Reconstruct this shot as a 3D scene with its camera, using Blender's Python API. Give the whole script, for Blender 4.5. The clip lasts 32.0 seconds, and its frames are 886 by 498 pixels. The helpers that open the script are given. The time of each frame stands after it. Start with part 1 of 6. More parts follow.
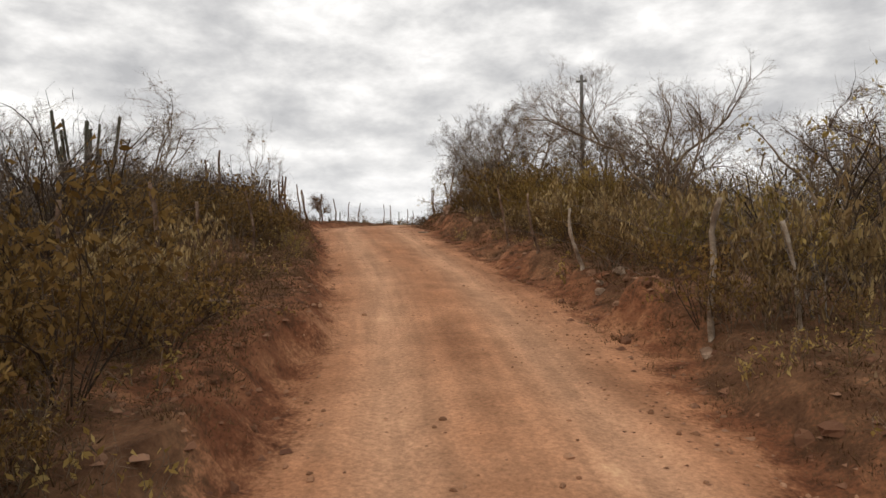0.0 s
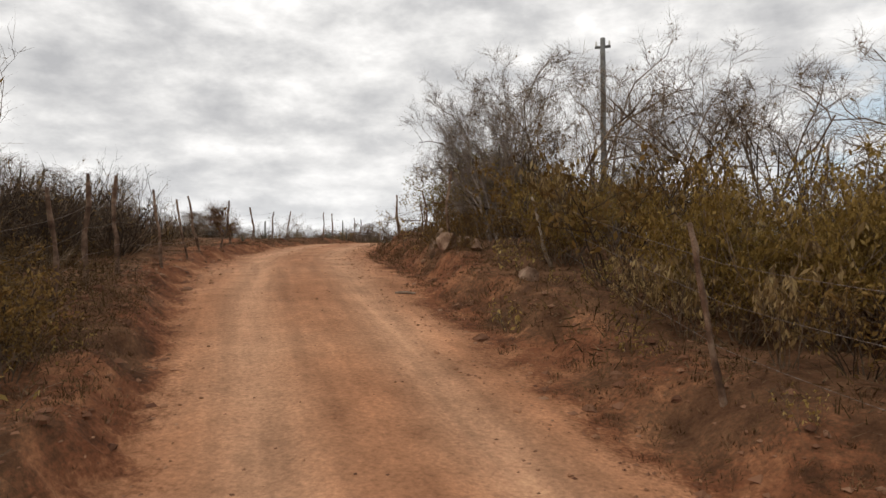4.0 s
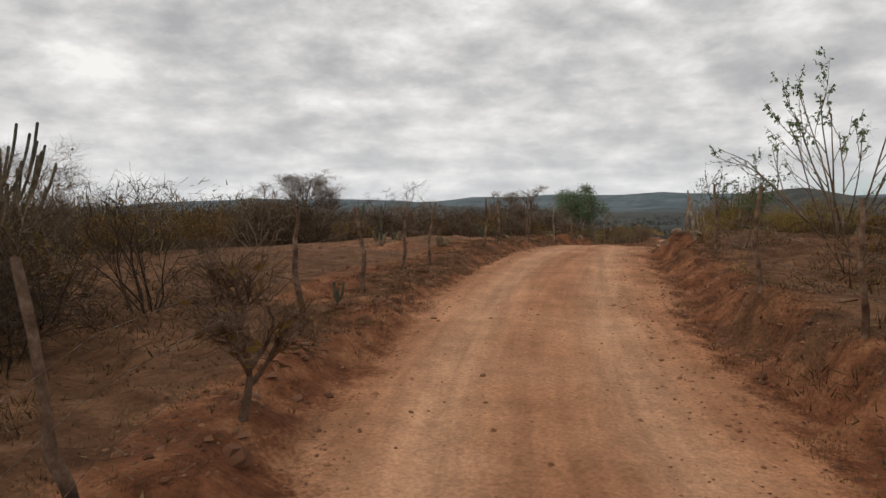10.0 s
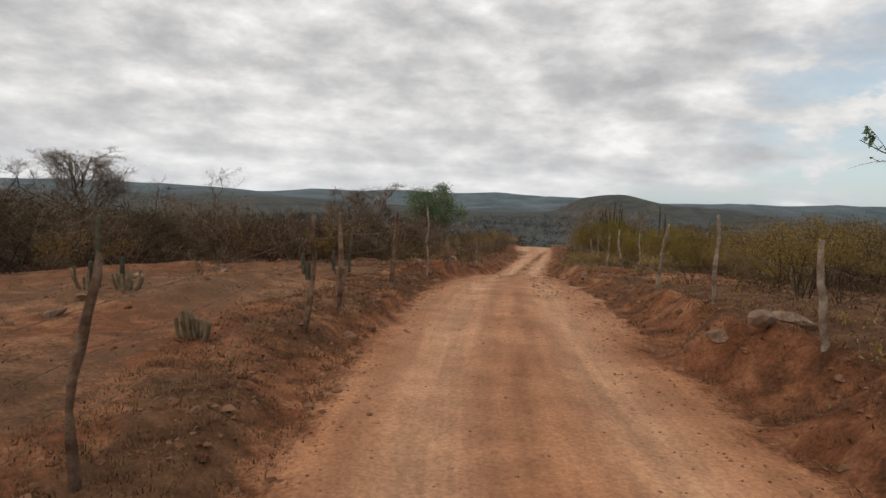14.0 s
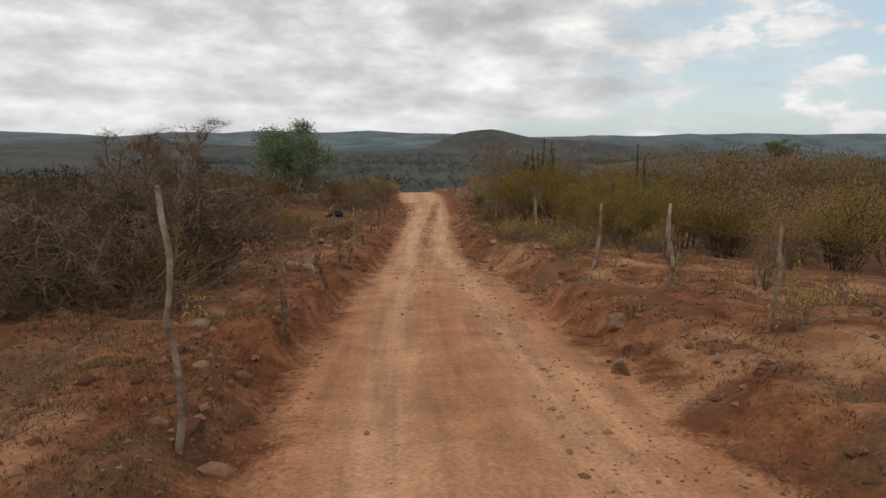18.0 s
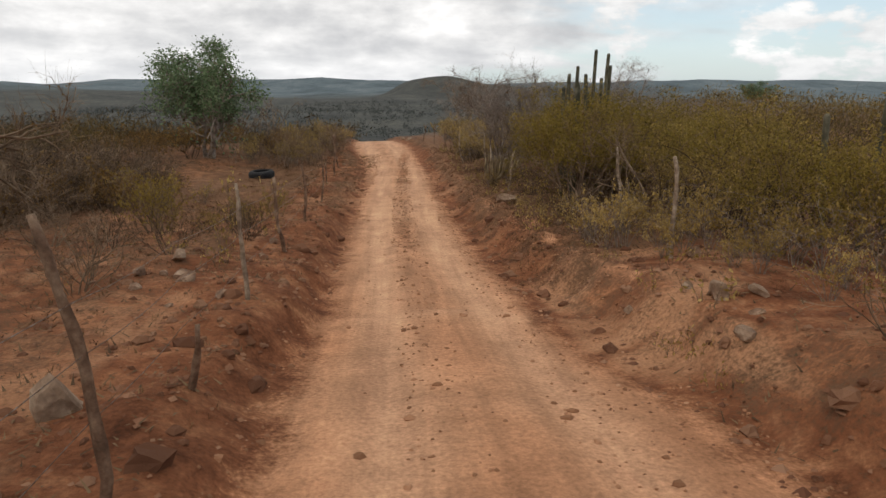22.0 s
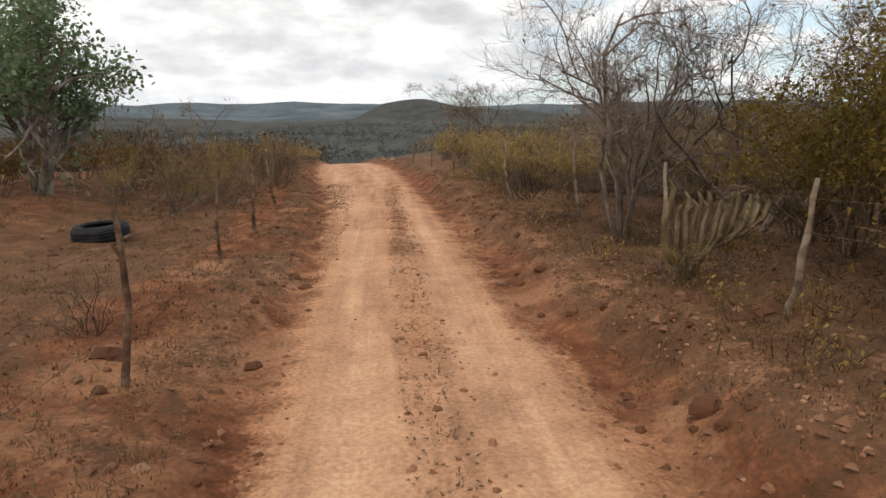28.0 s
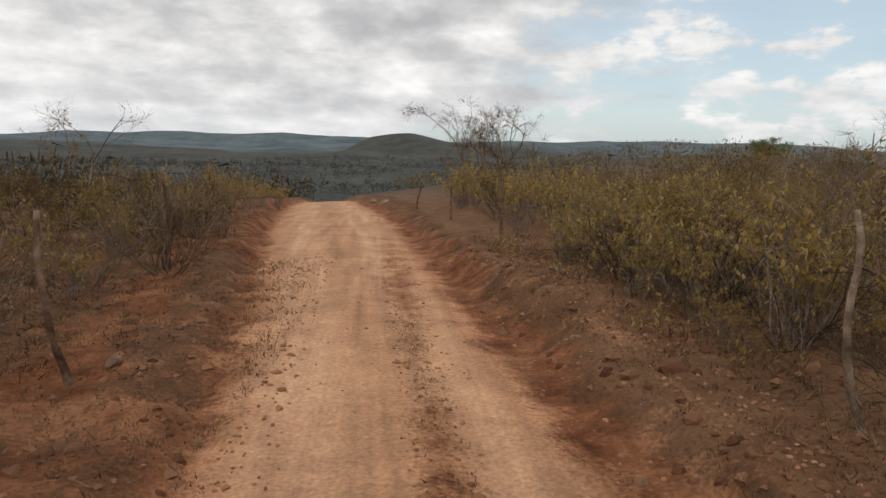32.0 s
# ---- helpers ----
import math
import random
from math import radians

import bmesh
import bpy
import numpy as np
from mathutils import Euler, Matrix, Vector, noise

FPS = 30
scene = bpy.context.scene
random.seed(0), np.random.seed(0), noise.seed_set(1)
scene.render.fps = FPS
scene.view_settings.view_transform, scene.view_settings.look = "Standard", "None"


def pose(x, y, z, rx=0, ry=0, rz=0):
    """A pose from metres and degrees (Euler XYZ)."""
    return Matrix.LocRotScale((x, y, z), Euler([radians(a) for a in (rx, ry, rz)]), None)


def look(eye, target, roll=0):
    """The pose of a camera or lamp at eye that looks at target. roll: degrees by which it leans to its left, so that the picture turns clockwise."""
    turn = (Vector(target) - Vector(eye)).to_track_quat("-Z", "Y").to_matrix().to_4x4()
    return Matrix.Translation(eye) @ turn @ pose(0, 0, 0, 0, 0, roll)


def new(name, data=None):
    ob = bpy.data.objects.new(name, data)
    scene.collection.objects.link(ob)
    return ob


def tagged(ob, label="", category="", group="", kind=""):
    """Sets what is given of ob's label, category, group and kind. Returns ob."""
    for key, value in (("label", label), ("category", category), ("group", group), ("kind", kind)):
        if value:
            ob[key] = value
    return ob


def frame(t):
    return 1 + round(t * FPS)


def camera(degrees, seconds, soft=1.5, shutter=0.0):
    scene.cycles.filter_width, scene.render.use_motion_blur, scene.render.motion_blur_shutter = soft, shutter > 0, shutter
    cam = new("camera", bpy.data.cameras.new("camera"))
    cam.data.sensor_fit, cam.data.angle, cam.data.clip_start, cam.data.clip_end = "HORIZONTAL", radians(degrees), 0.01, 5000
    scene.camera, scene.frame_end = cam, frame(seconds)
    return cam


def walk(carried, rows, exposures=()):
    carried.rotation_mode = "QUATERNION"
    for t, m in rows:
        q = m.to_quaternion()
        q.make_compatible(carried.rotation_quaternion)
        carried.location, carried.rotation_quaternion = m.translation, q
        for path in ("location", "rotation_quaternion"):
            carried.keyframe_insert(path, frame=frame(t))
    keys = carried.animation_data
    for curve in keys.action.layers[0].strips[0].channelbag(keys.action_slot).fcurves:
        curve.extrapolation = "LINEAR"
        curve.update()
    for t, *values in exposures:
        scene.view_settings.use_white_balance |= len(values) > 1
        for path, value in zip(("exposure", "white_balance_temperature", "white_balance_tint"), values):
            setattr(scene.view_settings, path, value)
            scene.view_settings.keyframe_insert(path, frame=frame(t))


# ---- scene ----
cam = camera(66.3, 32.0, soft=1.5)
PATH = [
    (0, (-3.526, 6.040, 3.019), (-7.140, 15.364, 3.000), -0.8),
    (0.5, (-4.124, 7.308, 3.200), (-7.822, 16.598, 3.092), -2.7),
    (1, (-4.720, 8.576, 3.374), (-8.388, 17.879, 3.329), -1.1),
    (1.5, (-5.311, 9.848, 3.542), (-9.014, 19.137, 3.458), -2.2),
    (2, (-5.889, 11.125, 3.703), (-9.542, 20.434, 3.644), -1.9),
    (2.5, (-6.463, 12.404, 3.859), (-9.936, 21.780, 3.720), -1.4),
    (4.5, (-9.046, 17.373, 4.381), (-9.585, 19.299, 4.377), -0.5),
    (5, (-9.515, 18.657, 4.514), (-10.085, 20.574, 4.489), -0.9),
    (5.5, (-10.272, 20.067, 4.714), (-10.874, 21.974, 4.675), 0.2),
    (6, (-10.902, 21.161, 4.915), (-11.58, 23.041, 4.86), -2.6),
    (6.5, (-11.723, 22.315, 5.119), (-12.463, 24.173, 5.082), -2.1),
    (7, (-12.597, 23.345, 5.335), (-13.432, 25.163, 5.318), -2.1),
    (7.5, (-13.492, 24.302, 5.547), (-14.397, 26.085, 5.561), -1.0),
    (8, (-14.293, 25.354, 5.741), (-15.228, 27.122, 5.747), -1.1),
    (8.5, (-15.025, 26.488, 5.776), (-15.976, 28.247, 5.743), -1.2),
    (9, (-15.743, 27.604, 5.842), (-16.664, 29.379, 5.793), -1.2),
    (9.5, (-16.449, 28.74, 5.943), (-17.332, 30.532, 5.842), 0.1),
    (10, (-17.026, 29.894, 5.971), (-17.866, 31.703, 5.826), -0.2),
    (10.5, (-17.562, 30.956, 6.0), (-18.363, 32.782, 5.849), -0.9),
    (11, (-18.283, 32.111, 5.968), (-18.971, 33.983, 5.818), 3.9),
    (11.5, (-18.702, 33.313, 6.061), (-19.367, 35.191, 5.885), 2.2),
    (12, (-19.271, 34.493, 6.067), (-19.845, 36.402, 5.906), 5.0),
    (12.5, (-19.646, 35.946, 6.152), (-20.2, 37.86, 5.981), 1.2),
    (13, (-20.073, 37.277, 6.199), (-20.566, 39.209, 6.041), 2.5),
    (13.5, (-20.45, 38.669, 6.314), (-20.903, 40.611, 6.155), 1.0),
    (14, (-20.891, 40.231, 6.31), (-21.284, 42.186, 6.156), 2.5),
    (14.5, (-21.153, 41.874, 6.325), (-21.494, 43.839, 6.165), 1.3),
    (16.5, (-22.313, 48.288, 6.58), (-22.429, 50.272, 6.351), 1.9),
    (17, (-22.574, 50.058, 6.523), (-22.651, 52.04, 6.268), 2.2),
    (17.5, (-22.787, 51.72, 6.466), (-22.847, 53.697, 6.176), 1.7),
    (18, (-22.929, 53.343, 6.386), (-22.955, 55.317, 6.064), 0.8),
    (18.5, (-23.088, 55.085, 6.295), (-23.069, 57.054, 5.947), 0.9),
    (19, (-23.147, 56.783, 6.191), (-23.122, 58.747, 5.816), -1.3),
    (19.5, (-23.347, 58.39, 6.146), (-23.284, 60.353, 5.766), -0.2),
    (20, (-23.487, 59.847, 6.044), (-23.435, 61.809, 5.66), -1.2),
    (20.5, (-23.658, 61.323, 5.898), (-23.592, 63.282, 5.502), -0.8),
    (21, (-23.791, 62.8, 5.712), (-23.716, 64.753, 5.289), 0.1),
    (21.5, (-23.885, 64.162, 5.571), (-23.8, 66.108, 5.117), -0.0),
    (22, (-23.953, 65.519, 5.424), (-23.849, 67.461, 4.957), 0.7),
    (22.5, (-24.094, 66.776, 5.271), (-23.959, 68.717, 4.81), 2.2),
    (23, (-24.218, 67.951, 5.149), (-24.042, 69.891, 4.697), 3.5),
    (23.5, (-24.291, 69.115, 5.05), (-24.101, 71.058, 4.616), 2.4),
    (24, (-24.309, 70.228, 4.935), (-24.095, 72.169, 4.504), 3.1),
    (24.5, (-24.278, 71.259, 4.897), (-24.03, 73.199, 4.48), 2.2),
    (26.5, (-24.144, 76.546, 4.444), (-23.925, 78.484, 3.999), -0.7),
    (27, (-24.3, 77.821, 4.356), (-24.103, 79.757, 3.895), -0.2),
    (27.5, (-24.417, 79.068, 4.252), (-24.256, 81.018, 3.833), -0.8),
    (28, (-24.503, 80.39, 4.143), (-24.328, 82.341, 3.74), 0.2),
    (28.5, (-24.494, 81.803, 4.087), (-24.319, 83.757, 3.701), -0.7),
    (29, (-24.517, 83.328, 3.998), (-24.322, 85.284, 3.628), 0.4),
    (29.5, (-24.514, 84.835, 3.978), (-24.3, 86.792, 3.628), 0.8),
    (30, (-24.486, 86.252, 3.955), (-24.257, 88.207, 3.599), 0.8),
    (30.5, (-24.513, 87.743, 3.894), (-24.266, 89.702, 3.572), 2.0),
    (31, (-24.518, 89.262, 3.893), (-24.281, 91.222, 3.569), 1.2),
    (31.5, (-24.584, 90.801, 3.831), (-24.356, 92.762, 3.511), 1.1),
    (32, (-24.689, 92.271, 3.784), (-24.469, 94.236, 3.48), 1.7),
]
walk(cam, [(t, look(eye, target, roll)) for t, eye, target, roll in PATH],
     exposures=[(0.0, 0.20), (5.0, 0.14), (7.0, 0.0), (9.0, -0.11), (13.0, -0.04), (16.5, -0.02), (19.0, 0.06), (21.0, 0.18), (24.0, 0.24), (27.0, 0.42), (30.0, 0.32), (32.0, 0.06)])

# ---- world, sun ----
world = bpy.data.worlds.new("overcast_sky")
scene.world = world
world.use_nodes = True
wt = world.node_tree
wt.nodes.clear()


def node(tree, kind, **values):
    n = tree.nodes.new(kind)
    for key, value in values.items():
        if key in n.inputs:
            n.inputs[key].default_value = value
    return n


def math_node(tree, op, a, b=None, clamp=False):
    n = tree.nodes.new("ShaderNodeMath")
    n.operation, n.use_clamp = op, clamp
    for i, v in enumerate((a, b)):
        if v is None:
            continue
        if isinstance(v, (int, float)):
            n.inputs[i].default_value = v
        else:
            tree.links.new(v, n.inputs[i])
    return n.outputs[0]


def noise_node(tree, vector, scale, detail=4.0, rough=0.55, distort=0.0):
    n = node(tree, "ShaderNodeTexNoise", Scale=scale, Detail=detail, Roughness=rough, Distortion=distort)
    tree.links.new(vector, n.inputs["Vector"])
    return n.outputs["Fac"]


def ramp(tree, fac, stops, smooth=False):
    n = tree.nodes.new("ShaderNodeValToRGB")
    els = n.color_ramp.elements
    while len(els) < len(stops):
        els.new(0.5)
    for e, (p, c) in zip(els, stops):
        e.position = p
        e.color = (*c, 1) if len(c) == 3 else c
    if smooth:
        n.color_ramp.interpolation = "EASE"
    tree.links.new(fac, n.inputs[0])
    return n.outputs[0]


def mix(tree, fac, a, b, kind="MIX"):
    n = tree.nodes.new("ShaderNodeMix")
    n.data_type, n.blend_type = "RGBA", kind
    ins = [n.inputs[0], n.inputs[6], n.inputs[7]]
    for sock, v in zip(ins, (fac, a, b)):
        if isinstance(v, (int, float)):
            sock.default_value = v
        elif isinstance(v, tuple):
            sock.default_value = (*v, 1) if len(v) == 3 else v
        else:
            tree.links.new(v, sock)
    return n.outputs[2]


SUN_EL, SUN_AZ = radians(52), radians(200)
sky = node(wt, "ShaderNodeTexSky")
sky.sky_type, sky.sun_disc, sky.sun_elevation, sky.sun_rotation = "NISHITA", False, SUN_EL, SUN_AZ
coord = wt.nodes.new("ShaderNodeTexCoord")
sep = wt.nodes.new("ShaderNodeSeparateXYZ")
wt.links.new(coord.outputs["Generated"], sep.inputs[0])
up = math_node(wt, "MAXIMUM", sep.outputs[2], 0.0)
# the cloud deck is a flat layer: the view direction is laid out on it
flat = math_node(wt, "ADD", up, 0.17)
deck = wt.nodes.new("ShaderNodeCombineXYZ")
wt.links.new(math_node(wt, "DIVIDE", sep.outputs[0], flat), deck.inputs[0])
wt.links.new(math_node(wt, "DIVIDE", sep.outputs[1], flat), deck.inputs[1])
puff_at = wt.nodes.new("ShaderNodeVectorMath")
puff_at.operation = "MULTIPLY"
puff_at.inputs[1].default_value = (1.0, 1.0, 2.1)
wt.links.new(coord.outputs["Generated"], puff_at.inputs[0])
big = noise_node(wt, deck.outputs[0], 0.75, 4.0, 0.5, 0.1)
fine = noise_node(wt, puff_at.outputs[0], 9.5, 10.0, 0.58, 0.08)
sheet = noise_node(wt, deck.outputs[0], 1.9, 6.0, 0.5, 0.1)
tone = math_node(wt, "ADD", math_node(wt, "ADD", math_node(wt, "MULTIPLY", big, 0.22), math_node(wt, "MULTIPLY", fine, 0.50)), math_node(wt, "MULTIPLY", sheet, 0.28))
cloud = ramp(wt, tone, [(0.38, (0.46, 0.46, 0.47)), (0.46, (0.60, 0.595, 0.595)), (0.515, (0.73, 0.72, 0.71)), (0.565, (0.86, 0.845, 0.83)), (0.61, (1.0, 0.98, 0.95))])
# gaps of blue low down ahead and to the east
gap = noise_node(wt, deck.outputs[0], 0.22, 6.0, 0.6, 0.3)
east = math_node(wt, "MULTIPLY", sep.outputs[0], 0.40)
gap = math_node(wt, "ADD", gap, east)
low = math_node(wt, "SUBTRACT", 0.34, sep.outputs[2], True)
gap = math_node(wt, "ADD", gap, math_node(wt, "MULTIPLY", low, 0.22))
gapf = ramp(wt, gap, [(0.61, (0, 0, 0)), (0.73, (1, 1, 1))], True)
blue = mix(wt, 1.0, sky.outputs[0], (0.105, 0.105, 0.105), "MULTIPLY")
blue = mix(wt, 0.55, blue, (0.62, 0.74, 0.80))
hazy = mix(wt, math_node(wt, "MULTIPLY", math_node(wt, "POWER", math_node(wt, "SUBTRACT", 1.0, up), 14.0), 0.55), cloud, (0.74, 0.76, 0.79))
puffs = ramp(wt, fine, [(0.50, (0, 0, 0)), (0.575, (1, 1, 1))])
open_sky = math_node(wt, "MULTIPLY", gapf, math_node(wt, "SUBTRACT", 0.92, math_node(wt, "MULTIPLY", puffs, 0.85)))
cover = mix(wt, open_sky, hazy, blue)
below = math_node(wt, "GREATER_THAN", sep.outputs[2], -0.02)
cover = mix(wt, below, (0.16, 0.12, 0.09), cover)
bg = node(wt, "ShaderNodeBackground", Strength=1.0)
wt.links.new(cover, bg.inputs[0])
wt.links.new(bg.outputs[0], node(wt, "ShaderNodeOutputWorld").inputs[0])

sun_data = bpy.data.lights.new("sun", "SUN")
sun_data.energy, sun_data.angle, sun_data.color = 0.6, radians(18), (1.0, 0.93, 0.84)
sun = new("sun", sun_data)
sun.matrix_world = look((0, 0, 60), (0.0 - 60 * math.sin(SUN_AZ) / math.tan(SUN_EL), 0 - 60 * math.cos(SUN_AZ) / math.tan(SUN_EL), 0))

# ---- materials ----


def material(name, build, rough=0.9, bump=0.0, bump_scale=40.0, metal=0.0, spec=0.2, thin=0.0, big_bump=0.0):
    m = bpy.data.materials.new(name)
    m.use_nodes = True
    t = m.node_tree
    b = t.nodes["Principled BSDF"]
    b.inputs["Roughness"].default_value = rough
    b.inputs["Metallic"].default_value = metal
    b.inputs["Specular IOR Level"].default_value = spec
    pos = t.nodes.new("ShaderNodeTexCoord").outputs["Object"]
    col = build(t, pos)
    if isinstance(col, tuple):
        b.inputs["Base Color"].default_value = (*col, 1)
    else:
        t.links.new(col, b.inputs["Base Color"])
    if thin:
        tr = t.nodes.new("ShaderNodeBsdfTranslucent")
        t.links.new(col, tr.inputs[0])
        ms = node(t, "ShaderNodeMixShader", Fac=thin)
        t.links.new(b.outputs[0], ms.inputs[1])
        t.links.new(tr.outputs[0], ms.inputs[2])
        t.links.new(ms.outputs[0], t.nodes["Material Output"].inputs[0])
    if bump:
        bn = node(t, "ShaderNodeBump", Strength=bump, Distance=0.03)
        t.links.new(noise_node(t, pos, bump_scale, 8.0, 0.68), bn.inputs["Height"])
        if big_bump:
            bn.inputs["Distance"].default_value = big_bump
        t.links.new(bn.outputs[0], b.inputs["Normal"])
    return m


def two_tone(a, b, c, scale, lo=0.35, hi=0.65):
    def build(t, pos):
        f = noise_node(t, pos, scale, 6.0, 0.6)
        g = noise_node(t, pos, scale * 9, 4.0, 0.6)
        col = ramp(t, f, [(lo, a), (0.5, b), (hi, c)])
        return mix(t, 0.45, col, ramp(t, g, [(0.3, (0.35, 0.35, 0.35)), (0.7, (0.75, 0.75, 0.75))]), "OVERLAY")
    return build


def leafy(a, b, c):
    """Leaf colours that vary from leaf to leaf and from plant to plant."""
    def build(t, pos):
        isl = t.nodes.new("ShaderNodeNewGeometry").outputs["Random Per Island"]
        obj = t.nodes.new("ShaderNodeObjectInfo").outputs["Random"]
        f = math_node(t, "ADD", math_node(t, "MULTIPLY", isl, 0.65), math_node(t, "MULTIPLY", obj, 0.35))
        return ramp(t, f, [(0.1, a), (0.5, b), (0.9, c)])
    return build


def ground_colour(t, pos):
    att = t.nodes.new("ShaderNodeAttribute")
    att.attribute_name = "cover"
    s = t.nodes.new("ShaderNodeSeparateColor")
    t.links.new(att.outputs["Color"], s.inputs[0])
    n1 = noise_node(t, pos, 0.35, 6.0, 0.6)
    n2 = noise_node(t, pos, 2.2, 8.0, 0.65, 0.3)
    n3 = noise_node(t, pos, 24.0, 6.0, 0.7)
    wear_and_light = t.nodes.new("ShaderNodeAttribute")
    wear_and_light.attribute_name = "wear_and_light"
    w = t.nodes.new("ShaderNodeSeparateColor")
    t.links.new(wear_and_light.outputs["Color"], w.inputs[0])
    litter = ramp(t, n2, [(0.3, (0.070, 0.036, 0.020)), (0.5, (0.145, 0.077, 0.042)), (0.7, (0.245, 0.142, 0.080))])
    litter = mix(t, math_node(t, "MULTIPLY", w.outputs[1], 0.6), litter, (0.225, 0.138, 0.086))
    red = ramp(t, n2, [(0.28, (0.080, 0.032, 0.016)), (0.48, (0.195, 0.081, 0.041)), (0.7, (0.35, 0.175, 0.093))])
    pale = ramp(t, noise_node(t, pos, 0.55, 7.0, 0.6, 0.6), [(0.50, (0, 0, 0)), (0.62, (1, 1, 1))])
    red = mix(t, math_node(t, "MULTIPLY", pale, w.outputs[1]), red, (0.40, 0.225, 0.13))
    road = ramp(t, n1, [(0.3, (0.335, 0.150, 0.074)), (0.5, (0.415, 0.198, 0.102)), (0.7, (0.485, 0.25, 0.136))])
    # worn tracks and the painted sunlit stretch share this paler colour
    road = mix(t, math_node(t, "MULTIPLY", w.outputs[0], 0.66), road, (0.65, 0.40, 0.245))
    way = t.nodes.new("ShaderNodeAttribute")
    way.attribute_name = "way"
    streak = noise_node(t, way.outputs["Vector"], 3.6, 3.0, 0.55, 0.3)
    road = mix(t, 0.60, road, ramp(t, streak, [(0.32, (0.34, 0.34, 0.34)), (0.68, (0.64, 0.64, 0.64))]), "OVERLAY")
    road = mix(t, 0.50, road, ramp(t, n2, [(0.3, (0.32, 0.32, 0.32)), (0.7, (0.66, 0.66, 0.66))]), "OVERLAY")
    drawn = t.nodes.new("ShaderNodeVectorMath")
    drawn.operation = "MULTIPLY"
    drawn.inputs[1].default_value = (1.0, 0.22, 1.0)
    t.links.new(way.outputs["Vector"], drawn.inputs[0])
    tread = noise_node(t, drawn.outputs[0], 20.0, 3.0, 0.6, 0.05)
    lines = mix(t, math_node(t, "MULTIPLY", w.outputs[0], 0.12), road, ramp(t, tread, [(0.4, (0.30, 0.30, 0.30)), (0.6, (0.62, 0.62, 0.62))]), "OVERLAY")
    road = lines
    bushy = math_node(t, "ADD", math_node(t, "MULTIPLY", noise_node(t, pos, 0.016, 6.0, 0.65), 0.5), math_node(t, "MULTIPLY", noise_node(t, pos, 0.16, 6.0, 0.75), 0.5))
    # both ramps are lifted towards blue-grey to paint distance haze into the colour
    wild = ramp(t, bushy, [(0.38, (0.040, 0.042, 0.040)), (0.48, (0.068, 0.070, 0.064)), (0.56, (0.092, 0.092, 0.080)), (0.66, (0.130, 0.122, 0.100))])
    hazed_hills = ramp(t, noise_node(t, pos, 0.006, 12.0, 0.75), [(0.36, (0.074, 0.096, 0.106)), (0.5, (0.118, 0.148, 0.160)), (0.64, (0.172, 0.200, 0.208))])
    wild = mix(t, w.outputs[2], wild, hazed_hills)
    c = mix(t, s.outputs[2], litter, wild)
    edge = math_node(t, "ADD", math_node(t, "MULTIPLY", math_node(t, "SUBTRACT", n2, 0.5), 1.1), math_node(t, "MULTIPLY", math_node(t, "SUBTRACT", n3, 0.5), 0.9))
    rm = ramp(t, math_node(t, "ADD", s.outputs[1], edge), [(0.35, (0, 0, 0)), (0.65, (1, 1, 1))])
    c = mix(t, rm, c, red)
    om = ramp(t, math_node(t, "ADD", s.outputs[0], edge), [(0.22, (0, 0, 0)), (0.72, (1, 1, 1))])
    c = mix(t, om, c, road)
    c = mix(t, 0.35, c, ramp(t, noise_node(t, pos, 0.9, 5.0, 0.6, 0.4), [(0.35, (0.34, 0.34, 0.34)), (0.65, (0.62, 0.62, 0.62))]), "OVERLAY")
    c = mix(t, 0.65, c, ramp(t, n3, [(0.28, (0.22, 0.22, 0.22)), (0.72, (0.76, 0.76, 0.76))]), "OVERLAY")
    bare = math_node(t, "MULTIPLY", math_node(t, "SUBTRACT", 1.0, s.outputs[2]), math_node(t, "SUBTRACT", 1.0, math_node(t, "MULTIPLY", om, 0.75)))
    return mix(t, bare, c, mix(t, 1.0, c, (1.04, 0.95, 0.87), "MULTIPLY"))


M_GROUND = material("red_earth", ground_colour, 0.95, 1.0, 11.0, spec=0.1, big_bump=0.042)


def track_relief(m):
    """Packed wheel tracks are smoother than the earth beside them and carry fine tyre lines."""
    t = m.node_tree
    bn = [n for n in t.nodes if n.type == "BUMP"][0]
    rough_height = bn.inputs["Height"].links[0].from_socket
    way, wear_and_light = t.nodes.new("ShaderNodeAttribute"), t.nodes.new("ShaderNodeAttribute")
    way.attribute_name, wear_and_light.attribute_name = "way", "wear_and_light"
    w = t.nodes.new("ShaderNodeSeparateColor")
    t.links.new(wear_and_light.outputs["Color"], w.inputs[0])
    drawn = t.nodes.new("ShaderNodeVectorMath")
    drawn.operation = "MULTIPLY"
    drawn.inputs[1].default_value = (1.0, 0.16, 1.0)
    t.links.new(way.outputs["Vector"], drawn.inputs[0])
    lines = noise_node(t, drawn.outputs[0], 15.0, 2.0, 0.5, 0.0)
    cover = t.nodes.new("ShaderNodeAttribute")
    cover.attribute_name = "cover"
    c = t.nodes.new("ShaderNodeSeparateColor")
    t.links.new(cover.outputs["Color"], c.inputs[0])
    packed = math_node(t, "MAXIMUM", math_node(t, "MULTIPLY", w.outputs[0], 0.78), math_node(t, "MULTIPLY", c.outputs[0], 0.62))
    loose = math_node(t, "MULTIPLY", rough_height, math_node(t, "SUBTRACT", 1.0, packed))
    t.links.new(math_node(t, "ADD", loose, math_node(t, "MULTIPLY", math_node(t, "MULTIPLY", lines, packed), 0.22)), bn.inputs["Height"])


